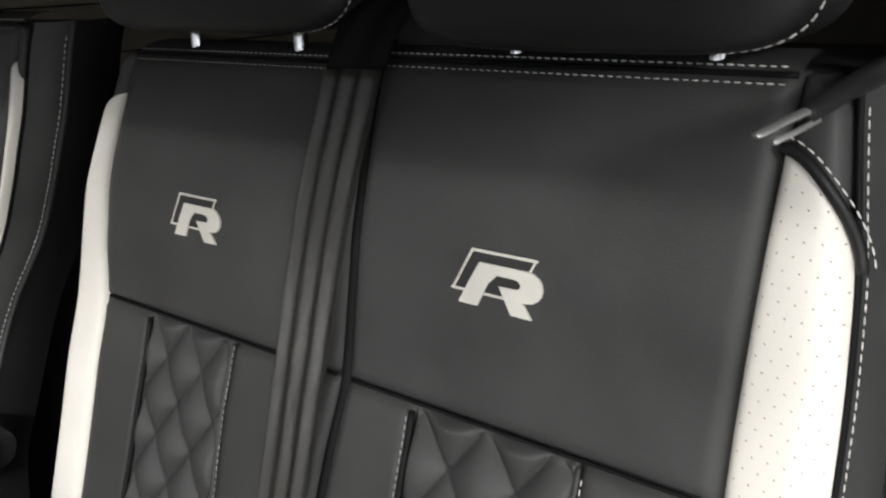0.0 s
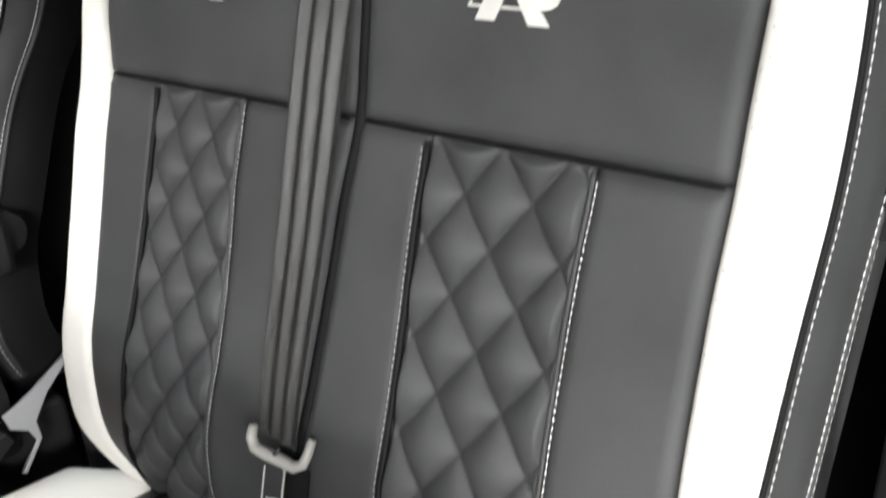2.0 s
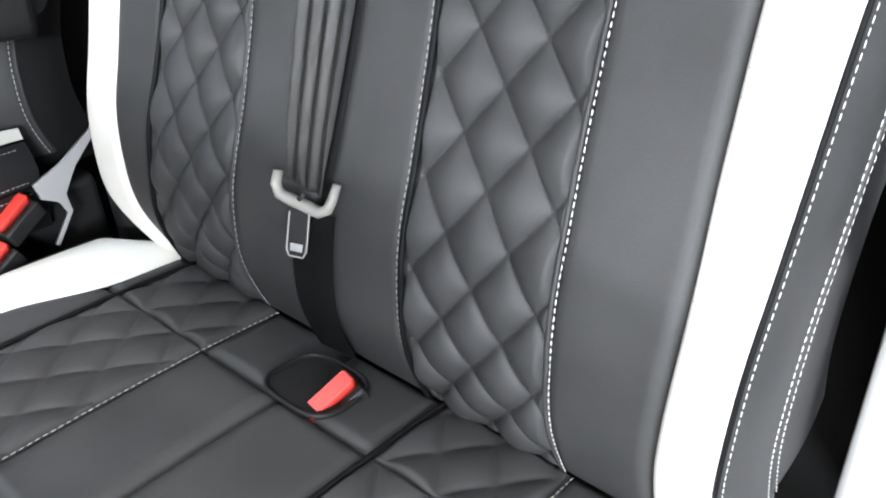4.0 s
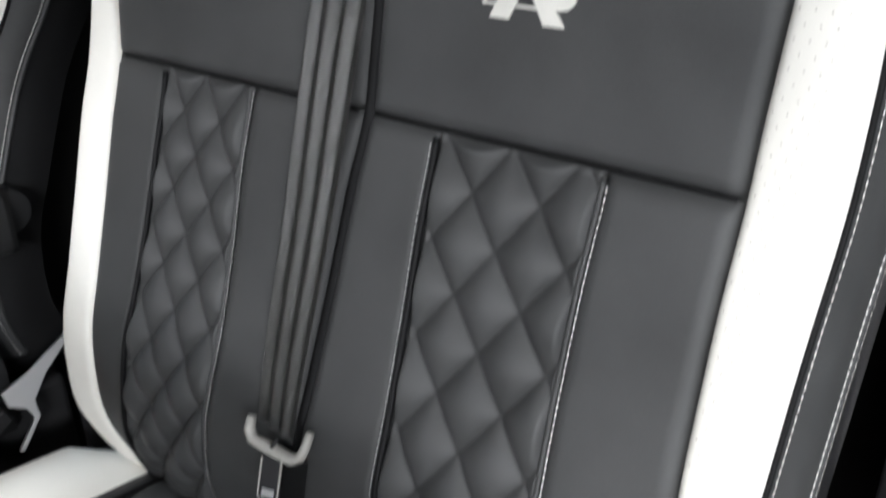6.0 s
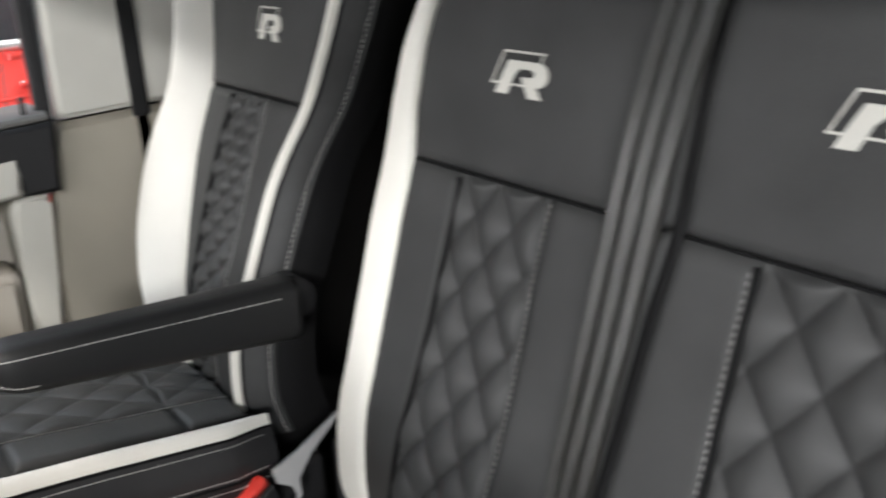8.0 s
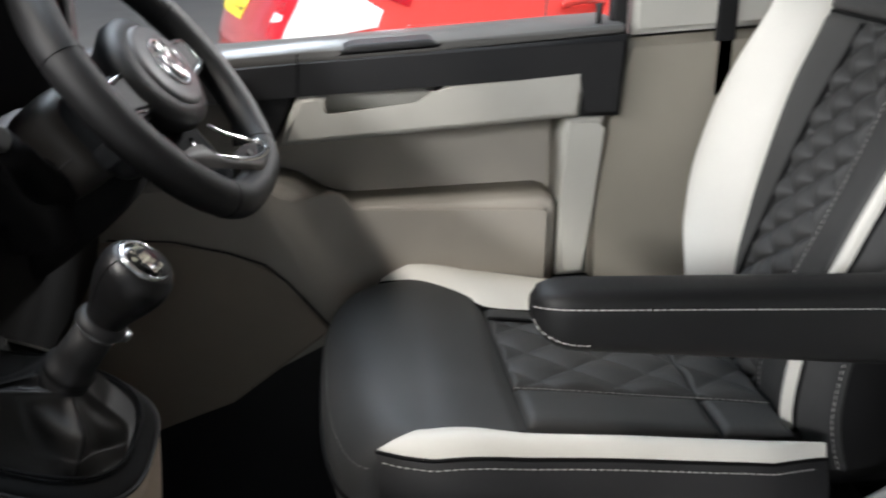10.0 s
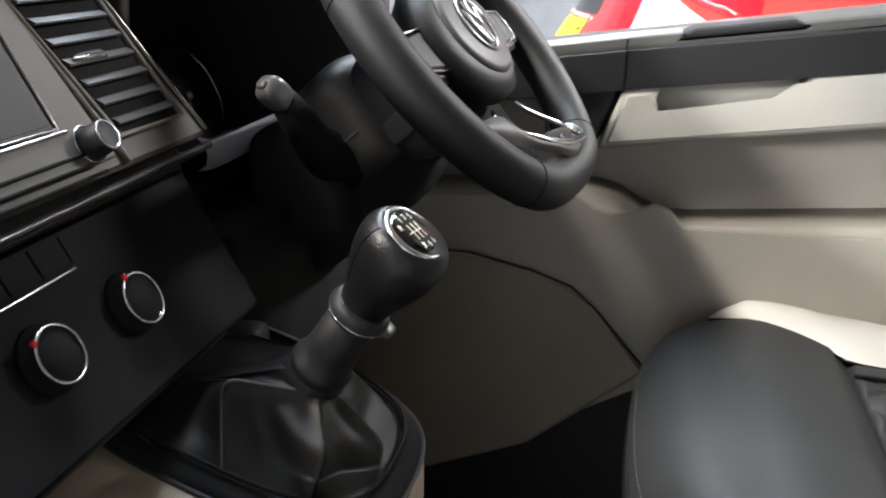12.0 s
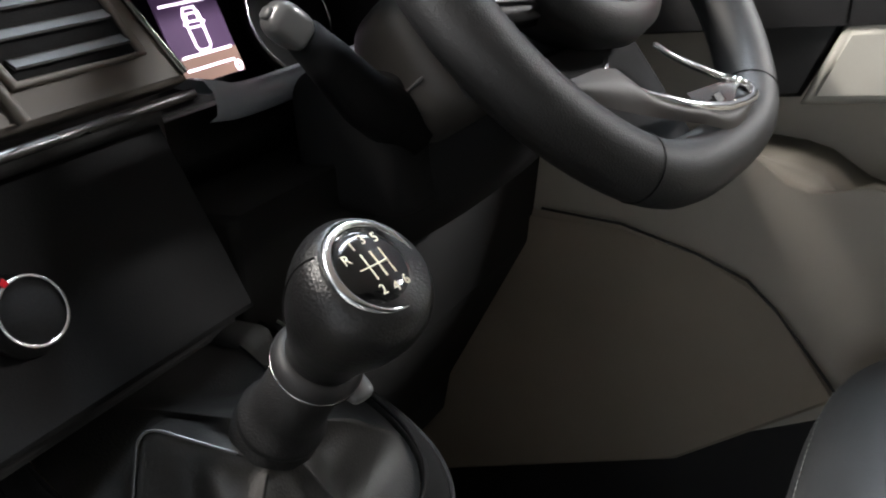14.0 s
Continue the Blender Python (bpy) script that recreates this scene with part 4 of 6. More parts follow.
bk, m = buckle(0.322, -0.198, 0.776, -14, "black belt buckle with red release button in the bench")
part("button", prism([(-0.0095, -0.027), (0.0095, -0.027), (0.0105, -0.022), (0.0105, 0.024), (0.0080, 0.029), (-0.0080, 0.029), (-0.0105, 0.024), (-0.0105, -0.022)], m @ pose(0, 0, 0.0005), 0.012, None, 0.002), RED, bk, "red release button")
bk, m = buckle(-0.290, -0.232, 0.803, 10, "black belt buckle with red release button beside the driver's seat")
part("button", prism([(-0.0095, -0.027), (0.0095, -0.027), (0.0105, -0.022), (0.0105, 0.024), (0.0080, 0.029), (-0.0080, 0.029), (-0.0105, 0.024), (-0.0105, -0.022)], m @ pose(0, 0, 0.0005), 0.012, None, 0.002), RED, bk, "red release button")
bk, m = buckle(-0.262, -0.290, 0.762, 10, "black belt buckle with red release button beside the bench")
part("button", prism([(-0.0095, -0.027), (0.0095, -0.027), (0.0105, -0.022), (0.0105, 0.024), (0.0080, 0.029), (-0.0080, 0.029), (-0.0105, 0.024), (-0.0105, -0.022)], m @ pose(0, 0, 0.0005), 0.012, None, 0.002), RED, bk, "red release button")
# well is a shallow disc; its black stands for the hole's shade
well = bmesh.new()
out = [(0.293 + 0.052 * math.copysign(abs(math.cos(a)) ** 0.6, math.cos(a)), -0.193 + 0.045 * math.copysign(abs(math.sin(a)) ** 0.6, math.sin(a))) for a in [2 * math.pi * i / 40 for i in range(40)]]
wv = [well.verts.new((x, y, bench_top(y) + 0.0045)) for x, y in out]
wi = [well.verts.new((0.293 + (x - 0.293) * 0.9, -0.193 + (y + 0.193) * 0.9, bench_top(y) + 0.001)) for x, y in out]
for i in range(40):
    well.faces.new((wv[i], wv[(i + 1) % 40], wi[(i + 1) % 40], wi[i]))
well.faces.new(wi)
part("buckle_well", well, BLACK, bench, "flat black disc for the buckle pocket's dark depth")
part("well_rim", tube([(x, y, bench_top(y) + 0.0045) for x, y in out], 0.003, 8, None, True), LEATHER_DARK, bench)

SIDE = lambda x: Matrix(((0, 0, 1, x), (1, 0, 0, 0), (0, 1, 0, 0), (0, 0, 0, 1)))
# grey flap and dark gap between the seats
flap = thing("belt_sleeve", "grey plastic belt sleeve between driver's seat and bench", "belt sleeve", (-0.27, -0.15, 0.83))
part("sleeve", prism([(-0.078, 0.892), (-0.15, 0.852), (-0.195, 0.838), (-0.190, 0.812), (-0.166, 0.798), (-0.158, 0.776), (-0.19, 0.735), (-0.185, 0.730), (-0.150, 0.775), (-0.154, 0.806), (-0.128, 0.842), (-0.074, 0.886)], SIDE(-0.288), 0.006, None, 0.001), SLEEVE_GREY, flap)
for hz, hy in ((0.835, -0.075), (0.805, -0.085)):
    part("hook", tube([(-0.236, hy, hz), (-0.230, hy - 0.006, hz - 0.004), (-0.230, hy - 0.012, hz + 0.002), (-0.236, hy - 0.014, hz + 0.008)], 0.002, 8), CHROME, flap, "small bright steel hook")
part("mount", box(-0.275, -0.235, -0.10, -0.02, 0.60, 0.86, 0.012), BLACK_PLASTIC, flap)

# ---- driver's door ----
door = thing("door_1", "driver's door with grey trim, black sill and storage pocket", "door", (-0.84, -0.8, 0.5), "", "structure")
part("door_skin", box(-0.955, -0.906, -1.50, -0.285, 0.42, 1.29, 0.01), VAN_PAINT, door)
part("door_card", prism([(-1.5, 0.5), (-0.312, 0.5), (-0.314, 1.03), (-0.300, 1.167), (-0.288, 1.19), (-0.288, 1.24), (-1.5, 1.2)], SIDE(-0.905), 0.030, None, 0.004), DOOR_GREY, door, "warm grey door card")
part("sill_band", prism([(-1.5, 1.20), (-0.762, 1.237), (-0.343, 1.258), (-0.351, 1.188), (-0.288, 1.186), (-0.281, 1.305), (-0.754, 1.283), (-1.5, 1.25)], SIDE(-0.900), 0.117, None, 0.008), BLACK_PLASTIC, door, "black sill band")
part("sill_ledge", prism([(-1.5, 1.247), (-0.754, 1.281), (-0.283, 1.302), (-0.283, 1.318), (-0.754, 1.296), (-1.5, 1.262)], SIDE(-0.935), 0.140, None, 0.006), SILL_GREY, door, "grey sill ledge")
part("switch_pod", prism([(-0.700, 1.290), (-0.560, 1.2965), (-0.553, 1.300), (-0.570, 1.3085), (-0.680, 1.3045), (-0.692, 1.300)], SIDE(-0.842), 0.050, None, 0.003), BLACK_PLASTIC, door, "black window switch pod")
part("sill_joint", tube([(-0.788, -0.757, 1.296), (-0.7815, -0.758, 1.287), (-0.7815, -0.762, 1.240)], 0.0012, 6), BLACK, door)
part("handle_panel", prism([(-0.795, 1.166), (-0.351, 1.188), (-0.343, 1.262), (-0.548, 1.249), (-0.562, 1.230), (-0.590, 1.213), (-0.736, 1.200), (-0.718, 1.240), (-0.762, 1.238)], SIDE(-0.876), 0.098, None, 0.009, 3), GREY_PLASTIC, door, "light grey handle panel")
part("handle_recess", prism([(-0.745, 1.190), (-0.575, 1.200), (-0.540, 1.250), (-0.725, 1.242)], SIDE(-0.832), 0.012), GREY_PLASTIC, door)
part("black_corner", prism([(-0.86, 1.165), (-0.797, 1.169), (-0.765, 1.239), (-0.86, 1.234)], SIDE(-0.876), 0.078, None, 0.004), BLACK_PLASTIC, door)
part("rear_strip", prism([(-0.374, 0.92), (-0.322, 0.92), (-0.320, 1.03), (-0.306, 1.165), (-0.302, 1.184), (-0.364, 1.186), (-0.373, 1.150), (-0.372, 1.06)], SIDE(-0.876), 0.076, None, 0.012, 3), GREY_PLASTIC, door, "light grey rear edge strip")
part("pocket", prism([(-1.35, 0.60), (-0.90, 0.745), (-0.73, 0.872), (-0.66, 0.90), (-0.380, 0.90), (-0.376, 1.046), (-0.384, 1.058), (-0.400, 1.063), (-0.690, 1.062), (-0.712, 1.065), (-0.735, 1.073), (-0.754, 1.086), (-0.772, 1.099), (-0.797, 1.107), (-0.83, 1.111), (-1.35, 1.12)], SIDE(-0.876), 0.094, None, 0.020, 4), DOOR_GREY, door, "warm grey storage pocket")
part("speaker_cover", prism([(-1.35, 0.60), (-0.90, 0.750), (-0.735, 0.868), (-0.80, 0.955), (-0.83, 0.985), (-0.88, 1.007), (-0.96, 1.032), (-1.35, 1.05)], SIDE(-0.784), 0.010, None, 0.006), DOOR_SHADED, door, "brown speaker cover, darkened for the footwell's shade")
part("panel_gap", tube([(-0.7735, y, z) for y, z in ((-1.05, 1.042), (-0.96, 1.034), (-0.88, 1.010), (-0.83, 0.988), (-0.80, 0.958), (-0.735, 0.871))], 0.0017, 8), BLACK_PLASTIC, door)
part("door_foot", prism([(-1.5, 0.43), (-0.32, 0.43), (-0.32, 0.92), (-0.66, 0.90), (-0.73, 0.872), (-0.90, 0.745), (-1.5, 0.55)], SIDE(-0.876), 0.084, None, 0.004), BLACK_PLASTIC, door, "black lower door trim")
part("lock_pin", tube([(-0.828, -0.315, 1.30), (-0.828, -0.315, 1.345)], lambda q: 0.0042 if q < 0.8 else 0.005, 12), BLACK_PLASTIC, door, "black lock pin")
part("window_frame", box(-0.86, -0.835, -0.292, -0.268, 1.29, 1.86, 0.005), BLACK_PLASTIC, door, "black window frame")
pillar = thing("pillar_trim", "two-tone grey trim on the pillar behind the driver's door", "pillar", (-0.84, -0.2, 0.5), "", "structure")
part("lower_trim", prism([(-0.310, 0.5), (0.06, 0.5), (0.06, 1.305), (-0.264, 1.292), (-0.276, 1.283), (-0.292, 1.167), (-0.308, 1.03)], SIDE(-0.855), 0.040, None, 0.012), TAUPE_PLASTIC, pillar)
part("upper_trim", prism([(-0.262, 1.297), (0.06, 1.309), (0.06, 1.86), (-0.245, 1.86)], SIDE(-0.865), 0.042, None, 0.010), GREY_PLASTIC, pillar)
part("pillar_core", box(-0.895, -0.8665, -0.262, 0.048, 0.5, 1.858, 0.004), VAN_PAINT, pillar)
part("belt_slot", box(-0.826, -0.815, -0.135, -0.105, 1.20, 1.85, 0.004), BLACK, pillar, "dark belt webbing on the pillar")
# near-side pillar with its handle
npil = thing("pillar_trim", "dark trim on the pillar beside the bench", "pillar", (0.8, 0.1, 0.5), "", "structure")
part("post", box(0.772, 0.85, 0.10, 0.16, 0.95, 1.86, 0.02), BLACK_PLASTIC, npil)
part("lower_post", box(0.770, 0.86, 0.10, 0.20, 0.36, 0.97, 0.02), VAN_WHITE, npil, "white painted lower pillar")
part("strap", box(0.733, 0.752, 0.085, 0.088, 1.25, 1.85, 0.001), BLACK, npil, "dark belt webbing on the pillar")

hook = thing("belt_hook", "slim chrome belt hook on a dark arm beside the bench", "belt hook", (0.72, 0.0, 1.6))
part("arm", tube([(0.705, -0.045, 1.600), (0.708, 0.02, 1.606), (0.715, 0.10, 1.612)], lambda q: 0.006 + 0.003 * q, 12), BLACK_PLASTIC, hook)
part("prong", tube([(0.700, -0.105, 1.598), (0.702, -0.075, 1.600), (0.705, -0.04, 1.602)], lambda q: 0.0028 + 0.0006 * q, 10, None, False, True, 0.6), BRIGHT, hook, "bright chrome prong")
part("prong", tube([(0.703, -0.088, 1.592), (0.706, -0.07, 1.5935), (0.709, -0.035, 1.596)], 0.0017, 10), BRIGHT, hook, "bright chrome prong")
part("stem", box(0.714, 0.726, 0.09, 0.12, 1.50, 1.63, 0.004), MID_PLASTIC, hook)

# ---- dashboard ----
dash = thing("dashboard", "black dashboard with gloss dark trim, vents and climate dials", "dashboard", (-0.07, -1.1, 0.9))
TILT_F = math.atan(0.45)
ct, st = math.cos(TILT_F), math.sin(TILT_F)


def face(y0, z0):
    """A pose on the sloping fascia: x to the van's left, y up the slope, z out towards the seats."""
    return Matrix(((1, 0, 0, 0), (0, -st, ct, y0), (0, ct, st, z0), (0, 0, 0, 1)))


FZ = lambda z: (z - 1.291) / ct
FA = face(-1.047, 1.291)
CX = -0.075
part("dash_body", prism([(-1.75, 1.45), (-1.20, 1.47), (-1.13, 1.44), (-1.105, 1.33), (-1.075, 1.285), (-1.075, 1.16), (-1.12, 1.05), (-1.2, 0.75), (-1.75, 0.75)], SIDE(-0.295), 1.095), DASH_BLACK, dash, "", False)
part("dash_body", prism([(-1.75, 1.45), (-1.32, 1.47), (-1.31, 1.18), (-1.10, 1.18), (-1.075, 1.16), (-1.12, 1.05), (-1.2, 0.75), (-1.75, 0.75)], SIDE(-0.845), 0.549), DASH_BLACK, dash, "", False)
part("fascia", prism([(CX - 0.222, 0.0), (CX + 0.220, 0.0), (CX + 0.185, FZ(1.405)), (CX + 0.165, FZ(1.44)), (CX - 0.165, FZ(1.44)), (CX - 0.185, FZ(1.405))], FA @ pose(0, 0, -0.02), 0.018, None, 0.003), GLOSS_BLACK, dash, "gloss dark-brown centre fascia")
part("fascia_lip", tube([FA @ Vector((CX - 0.222, -0.008, -0.006)), FA @ Vector((CX, -0.010, -0.004)), FA @ Vector((CX + 0.222, -0.008, -0.006))], 0.0030, 12), SATIN, dash)
for s in (-1, 1):
    edge = [FA @ Vector((CX + s * 0.219, 0.003, -0.001)), FA @ Vector((CX + s * 0.203, FZ(1.34), -0.001)), FA @ Vector((CX + s * 0.185, FZ(1.395), -0.001))]
    part("trim_strip", tube(edge, 0.0022, 8), DARK_CHROME, dash, "thin bright trim strip")
    vent = part("vent", prism([(CX + s * 0.120, FZ(1.31)), (CX + s * 0.194, FZ(1.31)), (CX + s * 0.170, FZ(1.41)), (CX + s * 0.085, FZ(1.41))], FA @ pose(0, 0, -0.0018), 0.0022), BLACK, dash, "black air vent")
    part("vent_frame", tube([FA @ Vector(p) for p in ((CX + s * 0.118, FZ(1.308), 0.001), (CX + s * 0.196, FZ(1.308), 0.001), (CX + s * 0.171, FZ(1.412), 0.001), (CX + s * 0.083, FZ(1.412), 0.001))], 0.0028, 8, None, True), GLOSS_BLACK, vent)
    for i in range(7):
        z = 1.3165 + i * 0.0130
        w = (z - 1.31) / 0.10
        x0, x1 = CX + s * (0.120 - 0.035 * w + 0.003), CX + s * (0.194 - 0.024 * w - 0.003)
        a, b = min(x0, x1), max(x0, x1)
        mm = FA @ pose((a + b) / 2, FZ(z), 0.0025, -38)
        part("slat", box((a - b) / 2, (b - a) / 2, -0.0030, 0.0030, -0.0007, 0.0007, 0.0005, m=mm), SLAT, vent)
        if i == 3:
            part("slider", prism([(-0.014, -0.0035), (0.004, -0.0030), (0.018, -0.0012), (0.018, 0.0012), (0.004, 0.0030), (-0.014, 0.0035)], mm @ pose(s * -0.012, 0, 0.0010), 0.003, None, 0.001), CHROME, vent, "chrome vent slider")
    rail = [FA @ Vector((CX + s * 0.115, 0.002, -0.001)), FA @ Vector((CX + s * 0.098, FZ(1.36), -0.001)), FA @ Vector((CX + s * 0.074, FZ(1.43), -0.001))]
    part("rail", tube(rail, 0.0035, 8), GLOSS_BLACK, dash)
part("knee_panel", prism([(-1.04, 1.205), (-1.045, 1.15), (-1.07, 1.0), (-1.2, 0.78), (-1.6, 0.78), (-1.6, 1.19), (-1.3, 1.195)], SIDE(-0.79), 0.49, None, 0.006), KNEE, dash, "dark grey knee panel")
part("tunnel_side", box(-0.30, -0.27, -1.6, -1.02, 0.42, 1.14, 0.01), DASH_BLACK, dash)
radio = thing("radio", "dark car radio with a screen and a round knurled knob", "radio", FA @ Vector((CX, 0.05, 0)))
part("bezel", prism([(CX - 0.104, 0.008), (CX + 0.104, 0.008), (CX + 0.085, FZ(1.42)), (CX - 0.085, FZ(1.42))], FA @ pose(0, 0, -0.0015), 0.004, None, 0.001), GLOSS_BLACK, radio)
part("screen", prism([(CX - 0.062, FZ(1.325)), (CX + 0.062, FZ(1.325)), (CX + 0.062, FZ(1.41)), (CX - 0.062, FZ(1.41))], FA @ pose(0, 0, 0.0026), 0.001), BLACK_PLASTIC, radio, "black display")
part("slot", tube([FA @ Vector((CX - 0.085, FZ(1.305), 0.003)), FA @ Vector((CX + 0.085, FZ(1.305), 0.0022))], 0.0013, 8), BLACK, radio)
for s in (-1, 1):
    kp = FA @ pose(CX + s * 0.086, FZ(1.309), 0.002)
    kn = part("knob", lathe([(0.0, 0.0), (0.0115, 0.0), (0.0105, 0.004), (0.0098, 0.014), (0.0090, 0.0155), (0.0080, 0.015), (0.0, 0.0145)], kp, 48), BLACK_PLASTIC, radio, "knurled black knob")
    part("knob_ring", ring([(0.0116, 0.0), (0.0126, 0.0005), (0.0126, 0.0013), (0.0114, 0.0017)], kp, 48), CHROME, kn, "thin chrome ring")
    part("knob_ring", ring([(0.0083, 0.0150), (0.0095, 0.0156), (0.0091, 0.0161), (0.0083, 0.0156)], kp, 48), CHROME, kn, "thin chrome ring")
part("screen_line", tube([FA @ Vector((CX - 0.072, FZ(1.3195), 0.0032)), FA @ Vector((CX + 0.068, FZ(1.3195), 0.0032))], 0.0012, 6), CHROME, radio, "thin bright line under the display")
part("screen_frame", tube([FA @ Vector((CX + x, FZ(z), 0.003)) for x, z in ((-0.066, 1.322), (0.066, 1.322), (0.066, 1.413), (-0.066, 1.413))], 0.0014, 6, None, True), DARK_CHROME, radio)
for z in (1.2985, 1.2925):
    part("slot", tube([FA @ Vector((CX - 0.088, FZ(z), 0.0025)), FA @ Vector((CX + 0.088, FZ(z), 0.0025))], 0.0011, 6), BLACK, radio)
CL = face(-1.048, 1.233)
CZ = lambda z: (z - 1.233) / ct
part("climate_panel", prism([(CX - 0.215, CZ(1.160)), (CX + 0.215, CZ(1.160)), (CX + 0.215, CZ(1.268)), (CX - 0.215, CZ(1.268))], CL @ pose(0, 0, -0.02), 0.012, None, 0.003), BLACK, dash)
for i, x in enumerate((-0.160, -0.077, 0.006)):
    kp = CL @ pose(x, CZ(1.211), -0.008)
    dl = part("dial", lathe([(0.0, 0.0), (0.021, 0.0), (0.020, 0.003), (0.0175, 0.004), (0.017, 0.0108), (0.0, 0.0105)], kp, 48), BLACK, dash, "black climate dial")
    part("dial_ring", ring([(0.0160, 0.0105), (0.0176, 0.0108), (0.0176, 0.0120), (0.0160, 0.0122)], kp, 56), CHROME, dl, "thin chrome ring")
    an = (1.2, 0.75, 0.75)[i]
    part("pointer", box(-0.0016, 0.0016, -0.0012, 0.0012, 0, 0.0014, 0.0004, m=kp @ pose(0.0182 * math.cos(an), 0.0182 * math.sin(an), 0.0113, 0, 0, math.degrees(an))), LENS_RED, dl, "dark red pointer")
for i in range(4):
    part("button", box(-0.0133, 0.0133, -0.008, 0.008, 0, 0.004, 0.001, m=CL @ pose(-0.118 + 0.0273 * i, CZ(1.255), -0.009)), BLACK, dash)
part("trim_strip", tube([CL @ Vector(p) for p in ((-0.1285, CZ(1.244), -0.003), (-0.080, CZ(1.2435), -0.003), (-0.026, CZ(1.243), -0.003))], 0.0013, 8), CHROME, dash, "thin bright trim strip")
part("lower_tray", box(CX - 0.22, CX + 0.22, -1.10, -1.045, 1.135, 1.158, 0.006), DASH_BLACK, dash)

# instrument cluster
def facing(x, y, z, tau):
    """A pose that faces the seats: x to the driver's right, y up, z out, leaning back by tau degrees."""
    c, q = math.cos(radians(tau)), math.sin(radians(tau))
    return Matrix(((-1, 0, 0, x), (0, -q, c, y), (0, c, q, z), (0, 0, 0, 1)))


cluster = thing("instrument_cluster", "instrument cluster with chrome-ringed dials and lit display", "instrument cluster", (-0.42, -1.1, 1.3))
part("backing", box(-0.72, -0.300, -1.305, -1.285, 1.19, 1.43, 0.004), BLACK, cluster)
m = facing(-0.637, -1.257, 1.269, 19)
dl = part("gauge", lathe([(0.0, 0.001), (0.055, 0.001), (0.0575, 0.010), (0.060, 0.0)][::-1], m, 64), BLACK, cluster, "round black gauge")
part("gauge_ring", ring([(0.0563, 0.008), (0.0572, 0.0105), (0.0588, 0.0100), (0.0590, 0.006)], m, 72), CHROME, dl, "thin chrome gauge ring")
part("gauge_mark", ring([(0.0046, 0.0060), (0.0054, 0.0062), (0.0054, 0.0070), (0.0046, 0.0070)], m, 24), CHROME, dl)
part("gauge_mark", ring([(0.0034, 0.0020), (0.0042, 0.0020), (0.0042, 0.0026), (0.0034, 0.0026)], m @ pose(0.004, -0.036, 0), 24), DARK_CHROME, dl)
part("needle_hub", lathe([(0.0045, 0.001), (0.0045, 0.006), (0.0, 0.007)], m, 20), BLACK_PLASTIC, dl)
part("needle", box(-0.0006, 0.0006, -0.034, -0.006, 0.003, 0.0042, m=m @ pose(0, 0, 0, 0, 0, -12)), THREAD_GREY, dl, "grey needle")
dm = facing(-0.516, -1.247, 1.253, 19)
disp = part("display", box(-0.037, 0.037, -0.0175, 0.068, -0.002, 0.0, m=dm), SCREEN_DIM, cluster, "lit purple display")
part("display_band", box(-0.037, 0.037, -0.0175, 0.0055, 0.0002, 0.0006, m=dm), AMBER, disp)
for v, x0, x1 in ((0.0510, -0.032, 0.0225), (0.0055, -0.030, 0.0314), (-0.0060, -0.030, 0.0290)):
    part("display_line", box(x0, x1, v - 0.0010, v + 0.0010, 0.0007, 0.0010, m=dm), SCREEN, disp)
car_o = [(-0.007, 0.046), (0.006, 0.046), (0.009, 0.040), (0.0085, 0.012), (0.006, 0.0085), (-0.006, 0.0085), (-0.0085, 0.012), (-0.010, 0.040)]
part("display_symbol", tube([dm @ Vector((x, y, 0.0008)) for x, y in car_o], 0.0011, 6, None, True), SCREEN, disp)
part("display_symbol", tube([dm @ Vector((x, y, 0.0008)) for x, y in ((-0.007, 0.034), (0.007, 0.034), (0.006, 0.041), (-0.006, 0.041))], 0.0010, 6, None, True), SCREEN, disp)
part("display_symbol", tube([dm @ Vector((x, y, 0.0008)) for x, y in ((-0.008, 0.029), (0.008, 0.029))], 0.0009, 6), SCREEN, disp)
for s in (-1, 1):
    part("display_symbol", tube([dm @ Vector((s * 0.0095, 0.034, 0.0008)), dm @ Vector((s * 0.0125, 0.032, 0.0008))], 0.0012, 6), SCREEN, disp)


def lip(u, v):
    """The curved grey trim below the gauges: a soft roll that rises at its end beside the fascia."""
    x = -0.335 - 0.33 * u
    rise = math.exp(-((u - 0.0) / 0.10) ** 2)
    y, z = ((-1.120, 1.256), (-1.100, 1.2645), (-1.086, 1.2650), (-1.0815, 1.2600), (-1.0815, 1.2530), (-1.085, 1.2460), (-1.095, 1.2420))[round(v * 6)]
    return Vector((x - 0.012 * v * math.exp(-u * 20), y + 0.004 * rise, z + 0.016 * rise * (1 - 0.6 * v)))


part("cluster_lip", grid(lip, 48, 6), LIP_GREY, cluster, "grey trim below the gauges")
part("cluster_floor", prism([(-1.118, 1.250), (-1.118, 1.190), (-1.28, 1.190), (-1.28, 1.208)], SIDE(-0.70), 0.395, None, 0.002), DASH_BLACK, cluster)
part("hood", prism([(-1.31, 1.42), (-1.025, 1.44), (-1.020, 1.447), (-1.025, 1.455), (-1.31, 1.475)], SIDE(-0.745), 0.440, None, 0.004), DASH_BLACK, cluster, "black binnacle hood")
part("cheek", prism([(-1.30, 1.20), (-1.09, 1.20), (-1.035, 1.32), (-1.027, 1.44), (-1.30, 1.46)], SIDE(-0.745), 0.03, None, 0.005), DASH_BLACK, cluster)
part("cheek", prism([(-1.30, 1.20), (-1.13, 1.21), (-1.115, 1.33), (-1.095, 1.44), (-1.30, 1.46)], SIDE(-0.312), 0.012, None, 0.003), DASH_BLACK, cluster)

